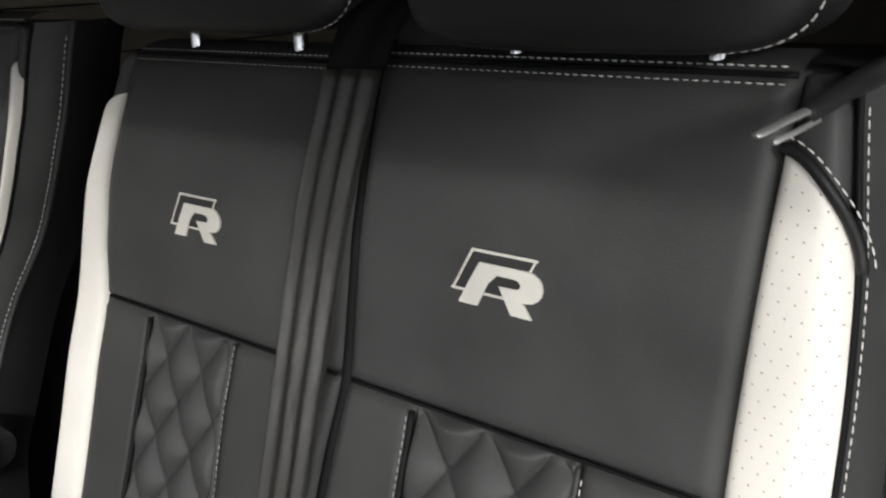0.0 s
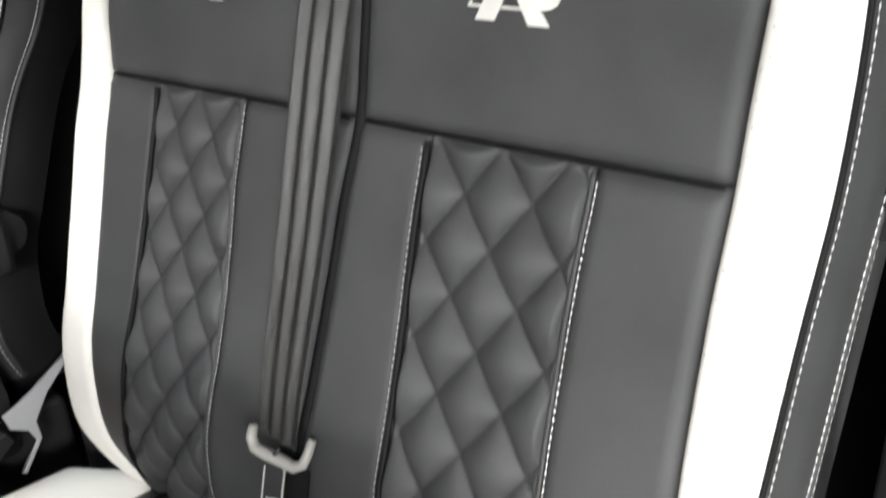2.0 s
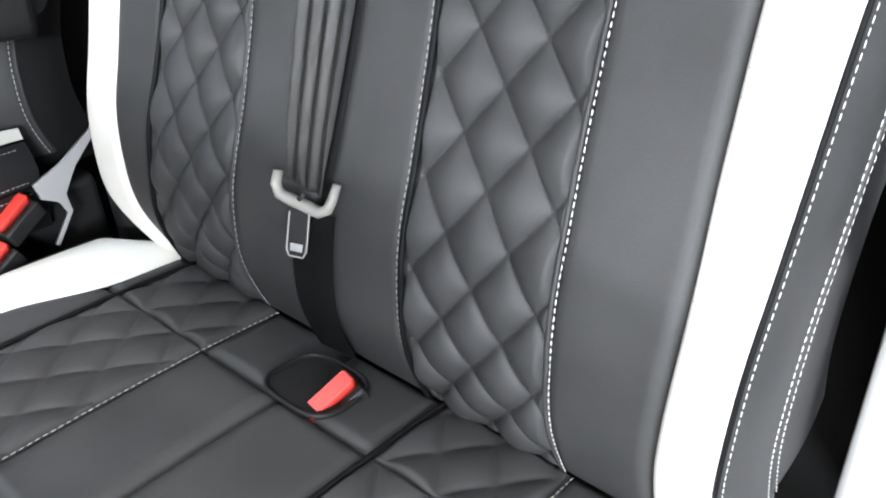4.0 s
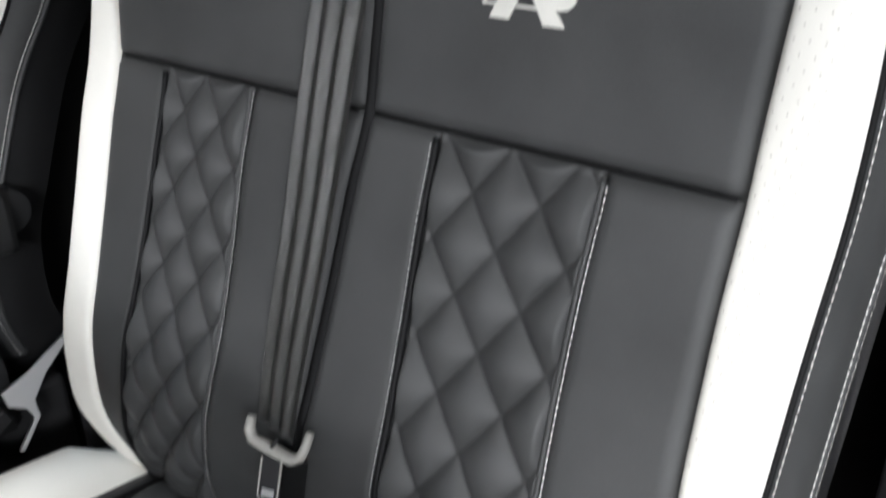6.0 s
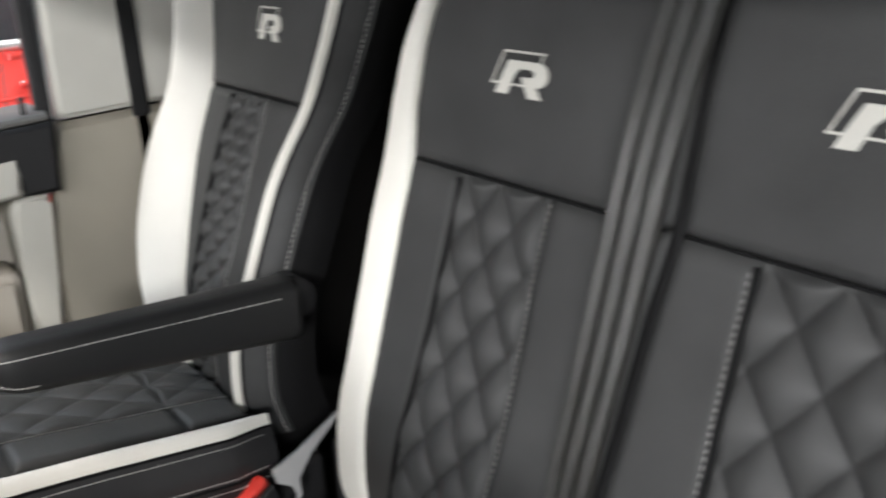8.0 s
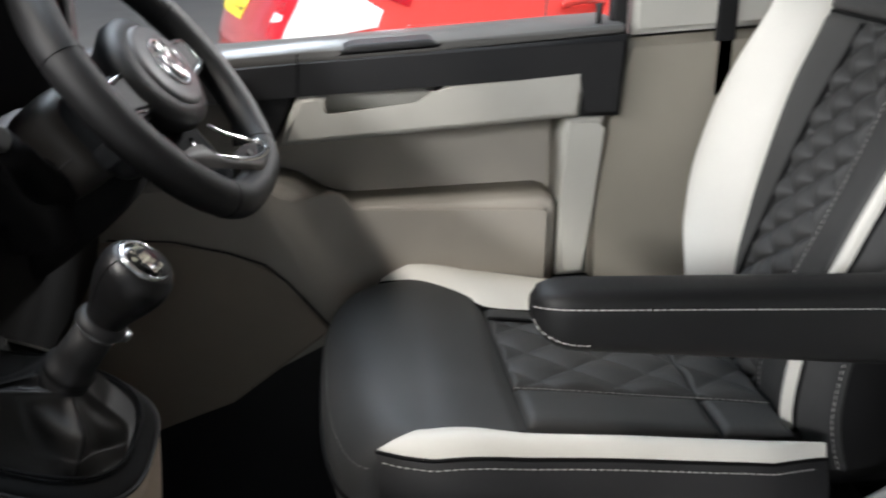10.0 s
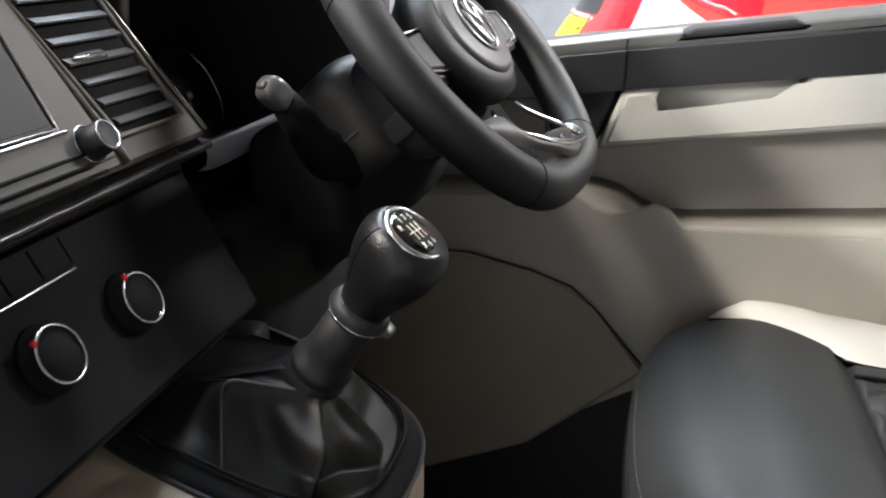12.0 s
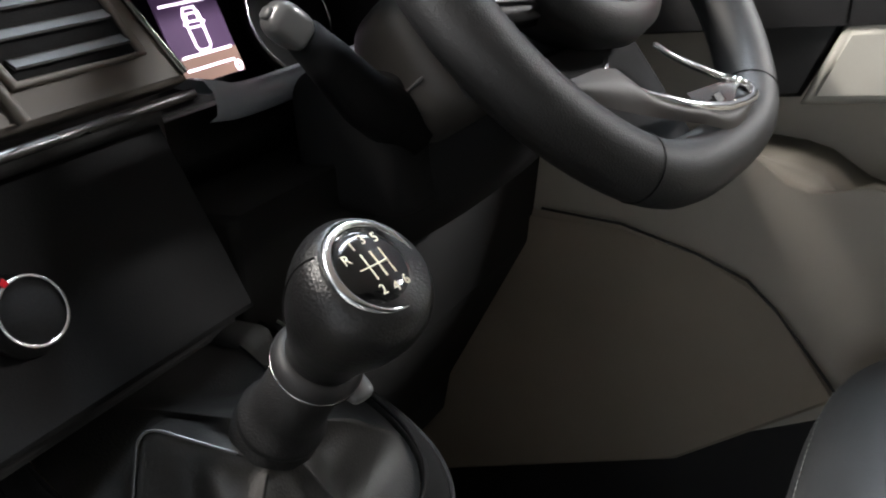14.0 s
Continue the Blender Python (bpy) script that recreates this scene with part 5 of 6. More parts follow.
# steering wheel
wheel = thing("steering_wheel", "black leather flat-bottomed steering wheel with chrome-trimmed spoke", "steering wheel", (-0.507, -0.895, 1.329))
TW, YW = radians(36.7), radians(6.7)
WN = Vector((math.sin(YW) * math.cos(TW), math.cos(YW) * math.cos(TW), math.sin(TW)))
WX = Vector((math.cos(YW), -math.sin(YW), 0))
WU = WX.cross(WN)
WU = WU if WU.z > 0 else -WU
WM = Matrix(((WX.x, WU.x, WN.x, -0.507), (WX.y, WU.y, WN.y, -0.895), (WX.z, WU.z, WN.z, 1.329), (0, 0, 0, 1)))


def rim_pt(a, r=0.164):
    x, y = r * math.cos(a), r * math.sin(a)
    f = 0.160
    if y < -f + 0.02:
        k = (-f + 0.02 - y)
        y = -f + 0.02 - 0.02 * (1 - math.exp(-k / 0.02))
    return Vector((x, y, 0))


rim = [WM @ rim_pt(2 * math.pi * i / 96) for i in range(96)]
part("rim", tube(rim, 0.0205, 18, None, True), LEATHER_DARK, wheel, "black leather rim")
for a in (0.35, 2.79, -0.95, -2.19):
    c, d = rim_pt(a), (rim_pt(a + 0.02) - rim_pt(a - 0.02)).normalized()
    s = d.cross(Vector((0, 0, 1)))
    part("rim_seam", tube([WM @ (c + s * (0.0207 * math.cos(t)) + Vector((0, 0, 0.0207 * math.sin(t)))) for t in [2 * math.pi * k / 24 for k in range(24)]], 0.0005, 6, None, True), PIPING, wheel)
part("hub", lathe([(0.0, -0.05), (0.060, -0.045), (0.080, -0.014), (0.078, 0.0), (0.062, 0.008), (0.0, 0.010)], WM @ pose(0.012, 0.002, 0.010) @ Matrix.Diagonal((1.0, 0.85, 1, 1)), 48), LEATHER_DARK, wheel, "black airbag pad")
em = part("emblem_plate", lathe([(0.0, 0.004), (0.050, 0.003), (0.056, 0.0), (0.057, -0.004)][::-1], WM @ pose(0.012, 0.002, 0.020) @ Matrix.Diagonal((1.0, 0.88, 1, 1)), 56), HUB_GREY, wheel, "grey round emblem plate")
part("emblem_ring", ring([(0.0245, 0.003), (0.0270, 0.0050), (0.0290, 0.0048), (0.0300, 0.003)], WM @ pose(0.012, 0.002, 0.021), 56), CHROME, em, "chrome emblem ring")
for a, b in (((-0.017, 0.012), (-0.005, -0.018)), ((-0.005, -0.018), (0.0, -0.004)), ((0.0, -0.004), (0.005, -0.018)), ((0.005, -0.018), (0.017, 0.012)), ((-0.007, 0.019), (0.0, 0.003)), ((0.0, 0.003), (0.007, 0.019))):
    part("emblem_bar", tube([WM @ Vector((a[0] + 0.012, a[1] * 1.2 + 0.002, 0.0250)), WM @ Vector((b[0] + 0.012, b[1] * 1.2 + 0.002, 0.0250))], 0.0023, 8), CHROME, em)
for s in (-1, 1):
    part("spoke", prism([(s * 0.05, 0.028), (s * 0.155, 0.022), (s * 0.158, -0.022), (s * 0.052, -0.032)], WM @ pose(0, 0, -0.016), 0.016, None, 0.004), LEATHER_DARK, wheel)
    pad = part("button_pad", prism([(s * 0.066, 0.020), (s * 0.125, 0.016), (s * 0.128, -0.014), (s * 0.07, -0.022)], WM @ pose(0, 0, 0.0), 0.005, None, 0.002), BLACK_PLASTIC, wheel)
    part("button_trim", tube([WM @ Vector(p) for p in ((s * 0.066, 0.022, 0.004), (s * 0.128, 0.018, 0.004), (s * 0.132, 0.0, 0.004), (s * 0.130, -0.016, 0.004), (s * 0.072, -0.024, 0.004))], 0.0014, 8), CHROME, pad, "thin chrome button trim")
part("spoke", prism([(-0.042, -0.045), (0.078, -0.045), (0.060, -0.138), (-0.035, -0.138)], WM @ pose(0, 0, -0.034), 0.012, None, 0.004), BLACK, wheel)


strip = [(0.0735, -0.078, 0.004), (0.0690, -0.090, 0.008), (0.0610, -0.101, 0.012), (0.0500, -0.110, 0.016), (0.0370, -0.119, 0.019), (0.0190, -0.127, 0.021), (0.0, -0.133, 0.022), (-0.0220, -0.1365, 0.0225), (-0.0400, -0.1375, 0.022), (-0.0520, -0.136, 0.020), (-0.0585, -0.131, 0.017)]
bulb = [(-0.0585, -0.131, 0.017), (-0.0590, -0.126, 0.014), (-0.0550, -0.121, 0.012)]
arm_line = [(-0.0550, -0.121, 0.012), (-0.0440, -0.112, 0.009), (-0.0300, -0.0965, 0.004), (-0.0190, -0.084, 0.001), (-0.0110, -0.073, 0.0)]
part("spoke_trim", tube([WM @ Vector(p) for p in strip], lambda q: 0.0026 + 0.0012 * q, 12), CHROME, wheel, "curved chrome spoke trim")
part("spoke_trim", tube([WM @ Vector(p) for p in bulb], 0.0040, 12), CHROME, wheel, "curved chrome spoke trim")
part("spoke_trim", tube([WM @ Vector(p) for p in arm_line], lambda q: 0.0034 - 0.0016 * q, 12), CHROME, wheel, "curved chrome spoke trim")
part("spoke_trim", tube([WM @ Vector(p) for p in ((0.0735, -0.078, 0.004), (0.066, -0.074, 0.003), (0.055, -0.070, 0.0))], 0.0020, 10), CHROME, wheel)


def spoke_plate(u, v):
    """The metal plate at the spoke's foot, between the two arms of the trim."""
    a = WM @ Vector((0.020 - 0.074 * u, -0.126 - 0.010 * math.sin(math.pi * min(1.0, 0.15 + u)), 0.0165))
    b = WM @ Vector((0.002 - 0.052 * u, -0.112 - 0.006 * u, 0.006 + 0.004 * u))
    return a.lerp(b, v)


part("spoke_plate", grid(spoke_plate, 14, 6), DARK_CHROME, wheel, "satin metal spoke plate")
part("plate_mark", box(-0.006, 0.006, -0.0035, 0.0035, 0, 0.0012, 0.0005, m=Matrix.Translation(spoke_plate(0.45, 0.45)) @ WM.to_3x3().to_4x4()), BLACK_PLASTIC, wheel)
low_edge = curve([(-0.055, -0.140), (-0.003, -0.1485), (0.024, -0.138), (0.070, -0.112), (0.111, -0.085)])
top_edge = curve([(-0.055, -0.134), (0.0, -0.1335), (0.0370, -0.1195), (0.0610, -0.1015), (0.0735, -0.079), (0.111, -0.072)])
part("spoke_inlay", grid(lambda u, v: WM @ Vector((-0.050 + 0.160 * u, top_edge(-0.050 + 0.160 * u) * (1 - v) + low_edge(-0.050 + 0.160 * u) * v, 0.020 - 0.016 * max(0.0, (-0.050 + 0.160 * u - 0.03) / 0.08) + 0.003 * math.sin(math.pi * v) - 0.002 * v)), 30, 6), SPOKE_BROWN, wheel, "satin brown-grey spoke inlay")
part("column", lathe([(0.05, 0.0), (0.055, -0.05), (0.06, -0.12), (0.065, -0.22)][::-1], WM @ pose(0, -0.01, -0.04), 32), BLACK_PLASTIC, wheel, "black steering column shroud")
part("column_cover", pebble((0.0, 0.004, -0.112), (0.092, 0.056, 0.044), WM, 0.5, 0.6), COLUMN, wheel, "dark column shroud")
part("column_foot", pebble((0.0, -0.030, -0.190), (0.074, 0.060, 0.110), WM, 0.6, 0.6), BLACK, wheel, "dark lower column shroud")
part("switch_carrier", pebble((0.0, -0.012, -0.060), (0.084, 0.058, 0.034), WM, 0.5, 0.6), SLATE, wheel, "slate-grey switch carrier")
part("switch_panel", pebble((0.080, -0.030, -0.062), (0.0075, 0.012, 0.018), WM, 0.35, 0.4), SLATE, wheel)
part("column_gap", tube([WM @ Vector(p) for p in ((0.0915, -0.010, -0.095), (0.0918, -0.010, -0.112), (0.0905, -0.010, -0.130))], 0.0012, 6), STALK_END, wheel)
stalk = [(-0.350, -1.008, 1.3035), (-0.370, -1.005, 1.2830), (-0.398, -1.004, 1.2560), (-0.440, -1.000, 1.2250)]
lever = part("stalk", tube(stalk, lambda q: 0.0118 + 0.0105 * q, 20), PIPING, wheel, "black wiper stalk")
SM = Matrix.Translation((-0.342, -1.0115, 1.3110)) @ Vector((0.055, -0.020, 0.055)).to_track_quat("Z", "Y").to_matrix().to_4x4()
part("stalk_end", pebble((0, 0, 0), (0.0104, 0.0112, 0.0150), SM, 0.55, 0.7, 32, 20), STALK_END, lever, "satin stalk end")
part("stalk_switch", pebble((0.0, -0.002, 0.0138), (0.0048, 0.0040, 0.0036), SM, 0.6, 0.6, 20, 12), STALK_END, lever)
part("column_collar", pebble((-0.508, -1.034, 1.216), (0.102, 0.046, 0.053), Matrix(), 0.25, 0.3), BLACK, wheel, "black column collar")

# gear lever
gear = thing("gear_lever", "black leather gear lever with chrome-ringed shift pattern", "gear lever", (-0.19, -0.98, 1.08))
ax = Vector((0.0185, 0.0885, 0.1125)).normalized()
GM = Matrix.Translation((-0.213, -0.951, 1.135)) @ ax.to_track_quat("Z", "Y").to_matrix().to_4x4()
part("stem", lathe([(0.020, -0.02), (0.0225, -0.004), (0.0225, 0.004), (0.0205, 0.0065), (0.0205, 0.009), (0.0222, 0.011), (0.0222, 0.016), (0.0195, 0.019), (0.0182, 0.030), (0.0170, 0.064), (0.013, 0.066)], GM, 40), LEATHER_DARK, gear)
rg = part("reverse_ring", ring([(0.0150, 0.0615), (0.0195, 0.0628), (0.0213, 0.066), (0.0214, 0.069), (0.0202, 0.0725), (0.0155, 0.0785)], GM, 48), BLACK_PLASTIC, gear, "glossy lift ring")
part("ring_edge", ring([(0.0209, 0.0654), (0.0217, 0.0662), (0.0209, 0.0672)], GM, 48), CHROME, rg)
catch = (GM.to_3x3().transposed() @ Vector((-0.35, 0.75, -0.56))).normalized() * 0.0213
part("catch", pebble((catch.x, catch.y, 0.0630), (0.0070, 0.0070, 0.0035), GM, 0.6, 0.6, 20, 10), STALK_END, rg, "grey lift catch")


def knob_fn(u, v):
    th = 2 * math.pi * u
    prof = curve([(0.0, 0.0170), (0.10, 0.0178), (0.25, 0.0208), (0.45, 0.0255), (0.65, 0.0284), (0.82, 0.0286), (0.93, 0.0262), (1.0, 0.0225)])
    r = prof(v)
    h = 0.074 + 0.066 * v
    return GM @ Vector((r * math.cos(th), r * math.sin(th) * (1 + 0.06 * v), h))


bm = grid(knob_fn, 48, 30, None, True)
bmesh.ops.holes_fill(bm, edges=bm.edges, sides=0)
knob = part("knob", bm, KNOB_LEATHER, gear, "black leather knob")
part("knob_seam", tube([knob_fn(0.40, 0.3 + 0.68 * i / 20) + Vector((0, 0, 0)) for i in range(21)], 0.0006, 6), PIPING, knob)
EM = GM @ pose(0, 0.0, 0.1385, 4, 4) @ Matrix.Scale(1.0, 4)
plate = part("shift_plate", lathe([(0.0, 0.004), (0.012, 0.0036), (0.0185, 0.0015), (0.019, -0.002)][::-1], EM, 48), PIANO, knob, "glossy black shift plate")
part("plate_ring", ring([(0.0188, -0.003), (0.0225, -0.001), (0.0228, 0.001), (0.0205, 0.003), (0.0188, 0.0022)], EM, 56), CHROME, knob, "chrome ring")
pat = lambda x, y: EM @ Vector((x, y, 0.0042 - 9 * (x * x + y * y)))
for x in (-0.005, 0.0, 0.005):
    part("pattern_bar", tube([pat(x, -0.006), pat(x, 0.006)], 0.0005, 6), PALE, plate)
part("pattern_bar", tube([pat(-0.010, 0.0), pat(0.005, 0.0)], 0.0005, 6), PALE, plate)


def letters(text, m, size, material, parent):
    c = bpy.data.curves.new("figure", "FONT")
    c.body, c.size, c.extrude, c.align_x, c.align_y = text, size, 0.0002, "CENTER", "CENTER"
    ob = bpy.data.objects.new("figure", c)
    me = bpy.data.meshes.new_from_object(ob)
    bpy.data.objects.remove(ob)
    me.transform(m)
    me.materials.append(material)
    o = new("figure", me)
    o.parent = parent
    top, off = parent, Vector(parent.location)
    while top.parent:
        top = top.parent
        off += Vector(top.location)
    o.location = -off
    return o


for ch, x, y in (("R", -0.0125, 0.006), ("1", -0.006, 0.0105), ("3", 0.0005, 0.0115), ("5", 0.007, 0.0105), ("2", -0.006, -0.0105), ("4", 0.0005, -0.0115), ("6", 0.007, -0.0105)):
    letters(ch, EM @ pose(x, y, 0.0036), 0.0062, PALE, plate)


letters("7:46", dm @ pose(0.004, 0.0585, 0.0008), 0.0115, SCREEN, disp)
part("display_symbol", tube([dm @ Vector((0.0310 + 0.0034 * math.cos(a), -0.0125 + 0.0040 * math.sin(a), 0.0008)) for a in [2 * math.pi * k / 16 for k in range(16)]], 0.0012, 6, None, True), SCREEN, disp)


def gate(th, grow, drop=0.0):
    """A point on the tilted, rounded outline of the boot's frame."""
    e = lambda t: math.copysign(abs(t) ** 0.64, t)
    x, y = -0.231 + (0.084 + grow * 1.2) * e(math.cos(th)), -1.005 + (0.097 + grow) * e(math.sin(th))
    return Vector((x, y, 1.10 - 0.45 * (y + 1.0) - drop))


def near(th, at, wide):
    d = (th - radians(at) + math.pi) % (2 * math.pi) - math.pi
    return math.exp(-(d / radians(wide)) ** 2)


COLLAR_X = (Vector((1, 0, 0)) - ax * ax.x).normalized()
COLLAR_Y = ax.cross(COLLAR_X)
# fold lines of the boot: bearing, and the point where each fold turns from the frame to the collar
FOLDS = [(2, Vector((-0.172, -0.9975, 1.152))), (34, Vector((-0.160, -0.925, 1.108))), (80, Vector((-0.215, -0.905, 1.085))), (150, Vector((-0.258, -0.940, 1.118))), (225, Vector((-0.262, -1.000, 1.135))), (306, Vector((-0.205, -1.035, 1.132)))]


def fold(k, v):
    at, turn = FOLDS[k % len(FOLDS)]
    th = radians(at)
    foot = gate(th, 0.0)
    top = Vector(GM.translation) + ax * 0.003 + (COLLAR_X * math.cos(th) + COLLAR_Y * math.sin(th)) * 0.0225
    total = Vector()
    for j in range(-2, 3):
        w = min(1.0, max(0.0, v + 0.045 * j * min(1.0, 8 * v * (1 - v))))
        total += foot.lerp(turn, w / 0.5) if w < 0.5 else turn.lerp(top, (w - 0.5) / 0.5)
    return total / 5


def boot(u, v):
    deg = 360 * u
    for k in range(len(FOLDS)):
        a, b = FOLDS[k][0], FOLDS[(k + 1) % len(FOLDS)][0]
        b = b if b > a else b + 360
        d = deg if deg >= a else deg + 360
        if a <= d <= b:
            q = (d - a) / (b - a)
            p = fold(k, v).lerp(fold(k + 1, v), q)
            lean = Vector((math.cos(radians(d)), math.sin(radians(d)), 0.5))
            sag = 0.010 * math.sin(math.pi * q) ** 0.8 * math.sin(math.pi * v) - 0.0025 * math.sin(6.0 * q + 7 * v) * v * (1 - v) * 4 * math.sin(math.pi * q)
            hem = 0.007 * math.exp(-((v - 0.14) / 0.06) ** 2) * near(radians(d), 52, 22)
            rim = gate(radians(d), 0.0)
            edge = max(0.0, 1 - v / 0.12)
            return (p - lean * sag).lerp(rim, edge) + Vector((0, 0, hem)) + lean * hem * 0.6


SEAMS = (2, 34, 225)
part("boot", grid(boot, 180, 40, None, True), BOOT_LEATHER, gear, "folded black leather boot")
# the seam at 2 degrees is grey to stand for the ridge's highlight
for a in SEAMS:
    part("boot_seam", tube([boot(a / 360 % 1.0, 0.02 + 0.94 * i / 24) + Vector((0, 0, 0.0004)) for i in range(25)], 0.0009, 6), STALK_END if a == 2 else PIPING, gear)
frame_rows = ((0.000, 0.004), (0.002, -0.001), (0.005, 0.000), (0.010, 0.003), (0.0135, 0.007), (0.014, 0.014))
part("boot_frame", grid(lambda u, v: gate(2 * math.pi * u, *frame_rows[min(5, round(v * 5))]), 96, 5, None, True), BLACK, gear, "black boot frame")
part("frame_edge", tube([gate(2 * math.pi * i / 96, 0.003, -0.0045) for i in range(96)], 0.0016, 6, None, True), PIPING, gear)
console = thing("gear_console", "taupe plastic gear console below the dashboard", "console", (-0.1, -1.0, 0.42))


def con(u, v):
    th = 2 * math.pi * u
    rim = gate(th, 0.015, 0.010)
    e = lambda t: math.copysign(abs(t) ** 0.55, t)
    foot = Vector((-0.15 + 0.26 * e(math.cos(th)), -1.14 + 0.16 * e(math.sin(th)), 0.42))
    return foot.lerp(rim, v) + Vector((math.cos(th), 0.25 * math.sin(th), 0)) * (0.10 * math.sin(math.pi * v ** 4.0) * max(0.12, math.cos(th + 0.5)))


bm = grid(con, 64, 40, None, True)
bmesh.ops.holes_fill(bm, edges=bm.edges, sides=0)
part("housing", bm, CONSOLE_TAN, console)
part("rim_trim", tube([gate(2 * math.pi * i / 96, 0.0145, 0.010) for i in range(96)], 0.0022, 8, None, True), BLACK_PLASTIC, console, "black joint round the gear surround")
part("edge_strip", tube([(-0.334, -1.050, 1.119), (-0.336, -1.020, 1.106), (-0.337, -0.990, 1.092)], 0.0012, 8), STEEL, console, "thin bright edge strip")

# ---- red car beside the van ----
car = thing("red_car", "glossy red hatchback parked beside the van", "car", (-2.6, 0.8, 0.0))
CM = Matrix.Translation((-1.98, -0.80, 0)) @ Euler((0, 0, radians(16))).to_matrix().to_4x4()


def car_shell(u, v):
    th = 2 * math.pi * u
    e = lambda t: math.copysign(abs(t) ** 0.35, t)
    s = curve([(0.0, 0.94), (0.12, 1.0), (0.55, 1.0), (0.66, 0.96), (0.75, 0.88), (0.9, 0.76), (1.0, 0.62)])(v)
    return CM @ Vector((-0.88 + 0.88 * s * e(math.cos(th)), 1.95 + 1.95 * (s * 0.5 + 0.5) * e(math.sin(th)), 0.22 + 1.28 * v))


bm = grid(car_shell, 96, 40, None, True)
bmesh.ops.holes_fill(bm, edges=bm.edges, sides=0)
part("body", bm, CAR_RED, car, "glossy red bodywork")
# tail lamp, plate, bumper line, handle
def car_at(u, v, lift):
    """A point on the shell at angle u and height v, pushed out by lift."""
    p = car_shell(u, v)
    q = car_shell(u + 0.002, v)
    r = car_shell(u, v + 0.01)
    n = (q - p).cross(r - p).normalized()
    c = CM @ Vector((-0.88, 1.95, p.z))
    if n.dot(p - c) < 0:
        n = -n
    return p + n * lift


def car_patch(name, u0, u1, v0, v1, lift, material, label, skew=0.0, drop=None, nu=24, nv=10):
    drop = skew if drop is None else drop

    def fn(i, j):
        e = min(i, 1 - i, j, 1 - j) * 8
        u = u0 + (u1 - u0) * i
        low, high = v0 + skew * i, v1 + drop * i
        v = low + (high - low) * j
        return car_at(u % 1.0, v, lift * min(1.0, 0.2 + e))
    return part(name, grid(fn, nu, nv), material, car, label)


car_patch("tail_lamp", 0.782, 0.875, 0.655, 0.860, 0.012, LENS_WHITE, "clear lower tail lamp lens", 0.045, -0.125)
car_patch("tail_lamp", 0.798, 0.893, 0.845, 0.905, 0.014, LENS_RED, "red tail lamp lens", -0.105, -0.085)
car_patch("number_plate", 0.700, 0.7497, 0.655, 0.735, 0.006, YELLOW, "yellow number plate with dark bars")
for v in (0.680, 0.710):
    for u in (0.7440, 0.7465, 0.7485):
        car_patch("plate_bar", u, u + 0.0009, v - 0.006, v + 0.006, 0.0085, BLACK_PLASTIC, "", 0, 0, 3, 2)
car_patch("reflector", 0.7502, 0.7805, 0.640, 0.820, 0.008, LENS_RED, "red lower lamp lens")
car_patch("lens_window", 0.7600, 0.7740, 0.680, 0.712, 0.0095, LENS_WHITE, "clear window of the lamp lens", 0.012, -0.006)
part("plate_trim", tube([car_at(0.700 + 0.0497 * i / 24, 0.742, 0.004) for i in range(25)], 0.008, 8), BRIGHT, car, "bright strip over the plate")
car_patch("rear_window", 0.700, 0.7500, 0.752, 0.930, 0.004, GLASS_DARK, "dark rear window")
waist = curve([(0.894, 0.915), (0.901, 0.900), (0.915, 0.873), (0.930, 0.848), (0.938, 0.836), (0.946, 0.827), (0.964, 0.821), (1.0, 0.818)])


def side_glass(i, j):
    u = 0.896 + 0.103 * i
    low = waist(u)
    return car_at(u, low + (0.968 - low) * j, 0.004 * min(1.0, 0.2 + 8 * min(i, 1 - i, j, 1 - j)))


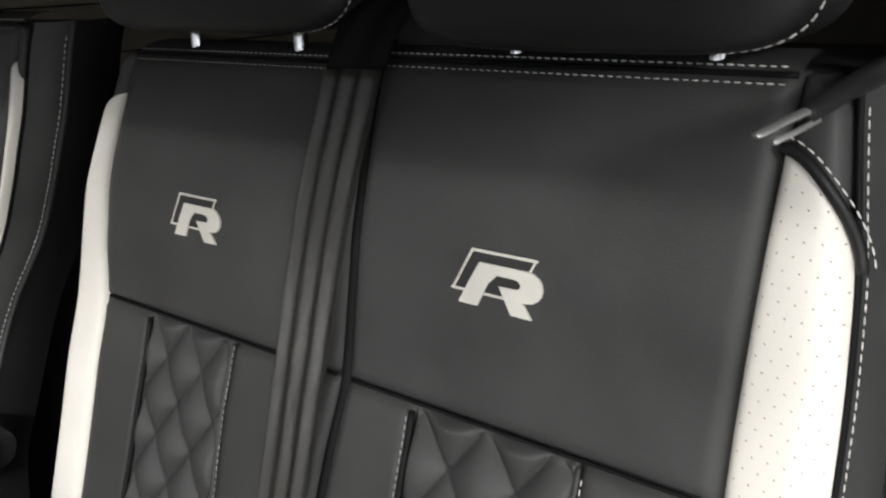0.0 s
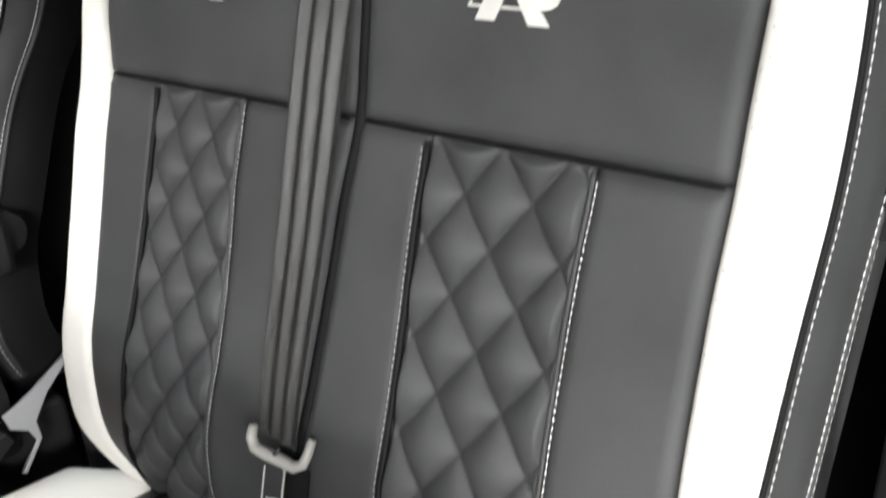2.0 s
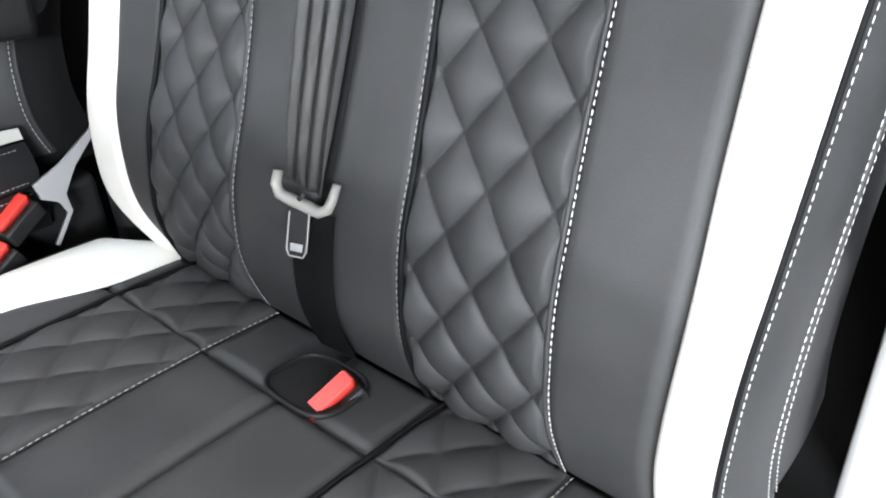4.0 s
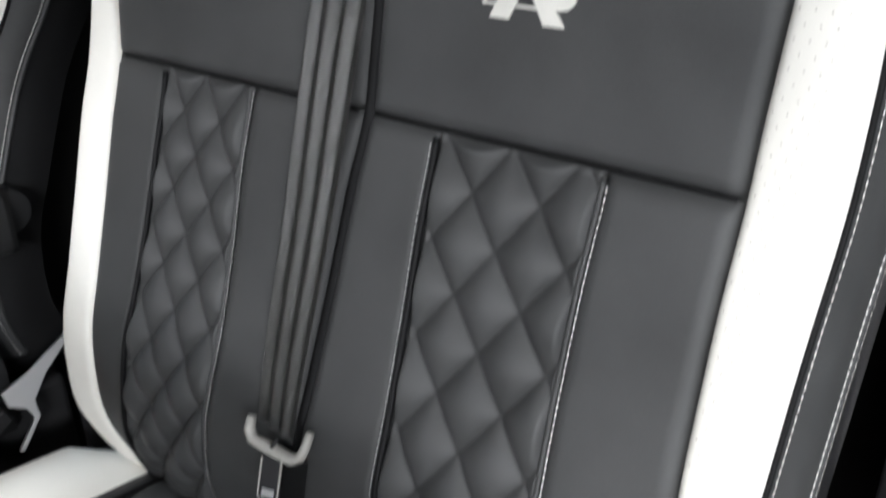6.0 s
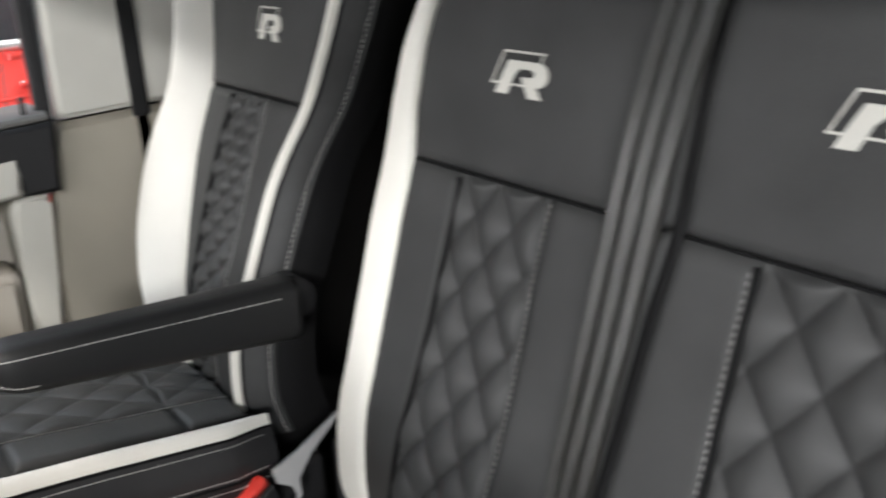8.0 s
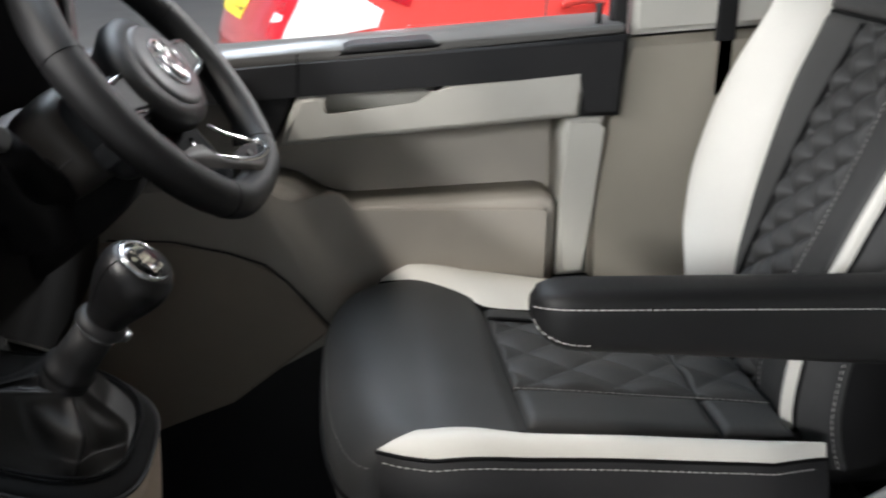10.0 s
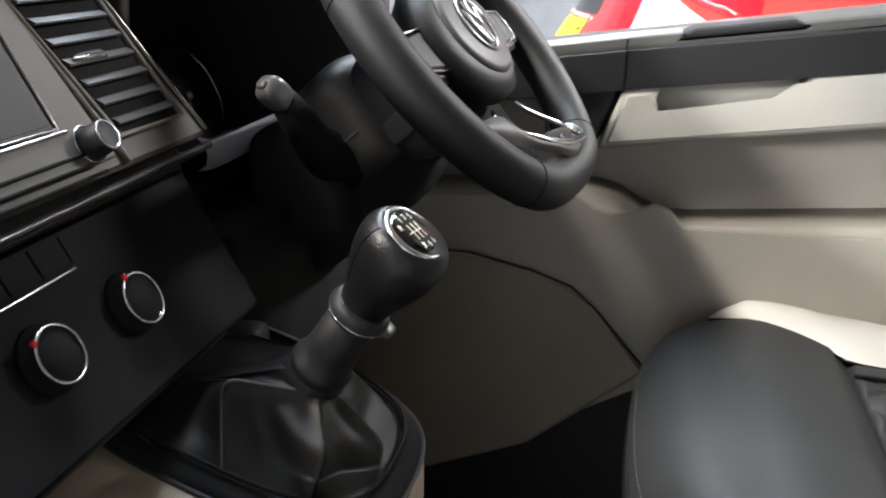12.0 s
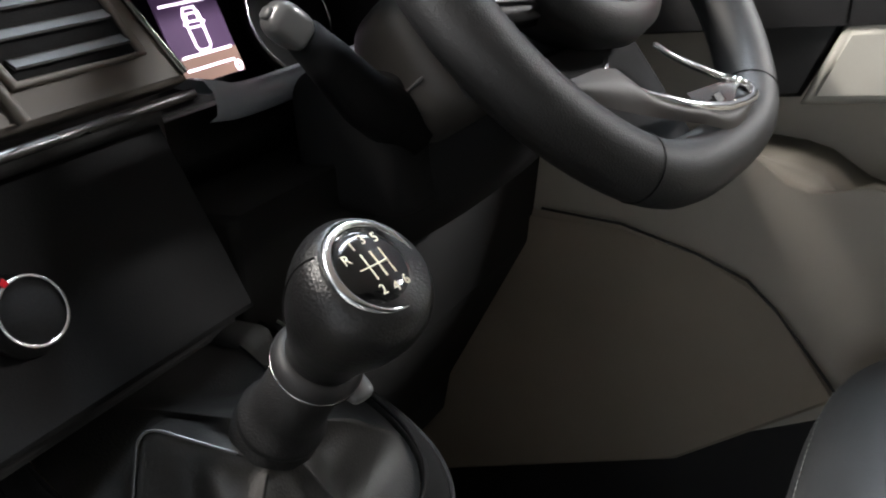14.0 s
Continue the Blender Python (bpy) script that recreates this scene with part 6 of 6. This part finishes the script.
part("side_window", grid(side_glass, 40, 12), GLASS_DARK, car, "dark side window")
# bright tube stands for the overhead lamp's reflection on the red shoulder
part("shoulder_glint", tube([car_at(0.895 + 0.104 * i / 50, waist(0.895 + 0.104 * i / 50), -0.002) for i in range(51)], 0.017, 10), BRIGHT, car, "bright band for the lamp's reflection on the car's shoulder")
# red ridges added so the flank shows two streaks of reflected light
part("shoulder", tube([car_at(0.893 + 0.054 * i / 30, 0.806 - 0.020 * i / 30, -0.008) for i in range(31)], 0.014, 10), CAR_RED, car)
part("shoulder", tube([car_at(0.963 + 0.036 * i / 20, 0.796, -0.010) for i in range(21)], 0.018, 10), CAR_RED, car)
part("gap", tube([car_at(0.961, 0.30 + 0.48 * i / 24, -0.0025) for i in range(25)], 0.004, 6), BLACK_PLASTIC, car)
part("gap", tube([car_at(0.7795, 0.30 + 0.50 * i / 24, -0.0025) for i in range(25)], 0.004, 6), BLACK_PLASTIC, car)
part("gap", tube([car_at(0.780 + 0.14 * i / 40, 0.610 + 0.01 * i / 40, -0.0025) for i in range(41)], 0.004, 6), BLACK_PLASTIC, car)
part("handle", tube([car_at(0.966 + 0.012 * i / 12, 0.725, 0.006 + 0.022 * math.sin(math.pi * i / 12)) for i in range(13)], 0.012, 10), CAR_RED, car, "red door handle")
part("crease", tube([car_at(0.895 + 0.1 * i / 40, 0.700, -0.0065) for i in range(41)], 0.010, 8), CAR_RED, car)
for wx, wy in ((-0.16, 0.75), (-0.16, 3.1), (-1.60, 0.75), (-1.60, 3.1)):
    wm = CM @ pose(wx, wy, 0.31, 0, 90, 0)
    w = part("wheel", lathe([(0.20, -0.10), (0.30, -0.10), (0.31, -0.07), (0.31, 0.07), (0.30, 0.10), (0.20, 0.10)], wm, 40), BLACK_PLASTIC, car, "black tyre")
    part("rim", lathe([(0.0, 0.09), (0.06, 0.10), (0.19, 0.085), (0.205, 0.10)][::-1], wm, 40), STEEL, w, "silver wheel rim")

# workshop lamps: tube lights under the ceiling
# the last housing belongs to the added lamp over the bonnet
for x, y, deep in ((8.5, -6.0, 0.3), (4.0, -8.5, 1.6), (-3.0, -1.25, 0.3), (-4.2, 3.9, 0.3), (-2.2, -8.5, 0.3), (1.6, -2.75, 0.3)):
    fit = thing("tube_light", "long white tube light under the workshop ceiling", "tube light", (x, y, 4.6), "workshop tube lights")
    part("housing", box(x - 2.0, x + 2.0, y - deep, y + deep, 4.62, 4.999, 0.01), GREY_PLASTIC, fit)
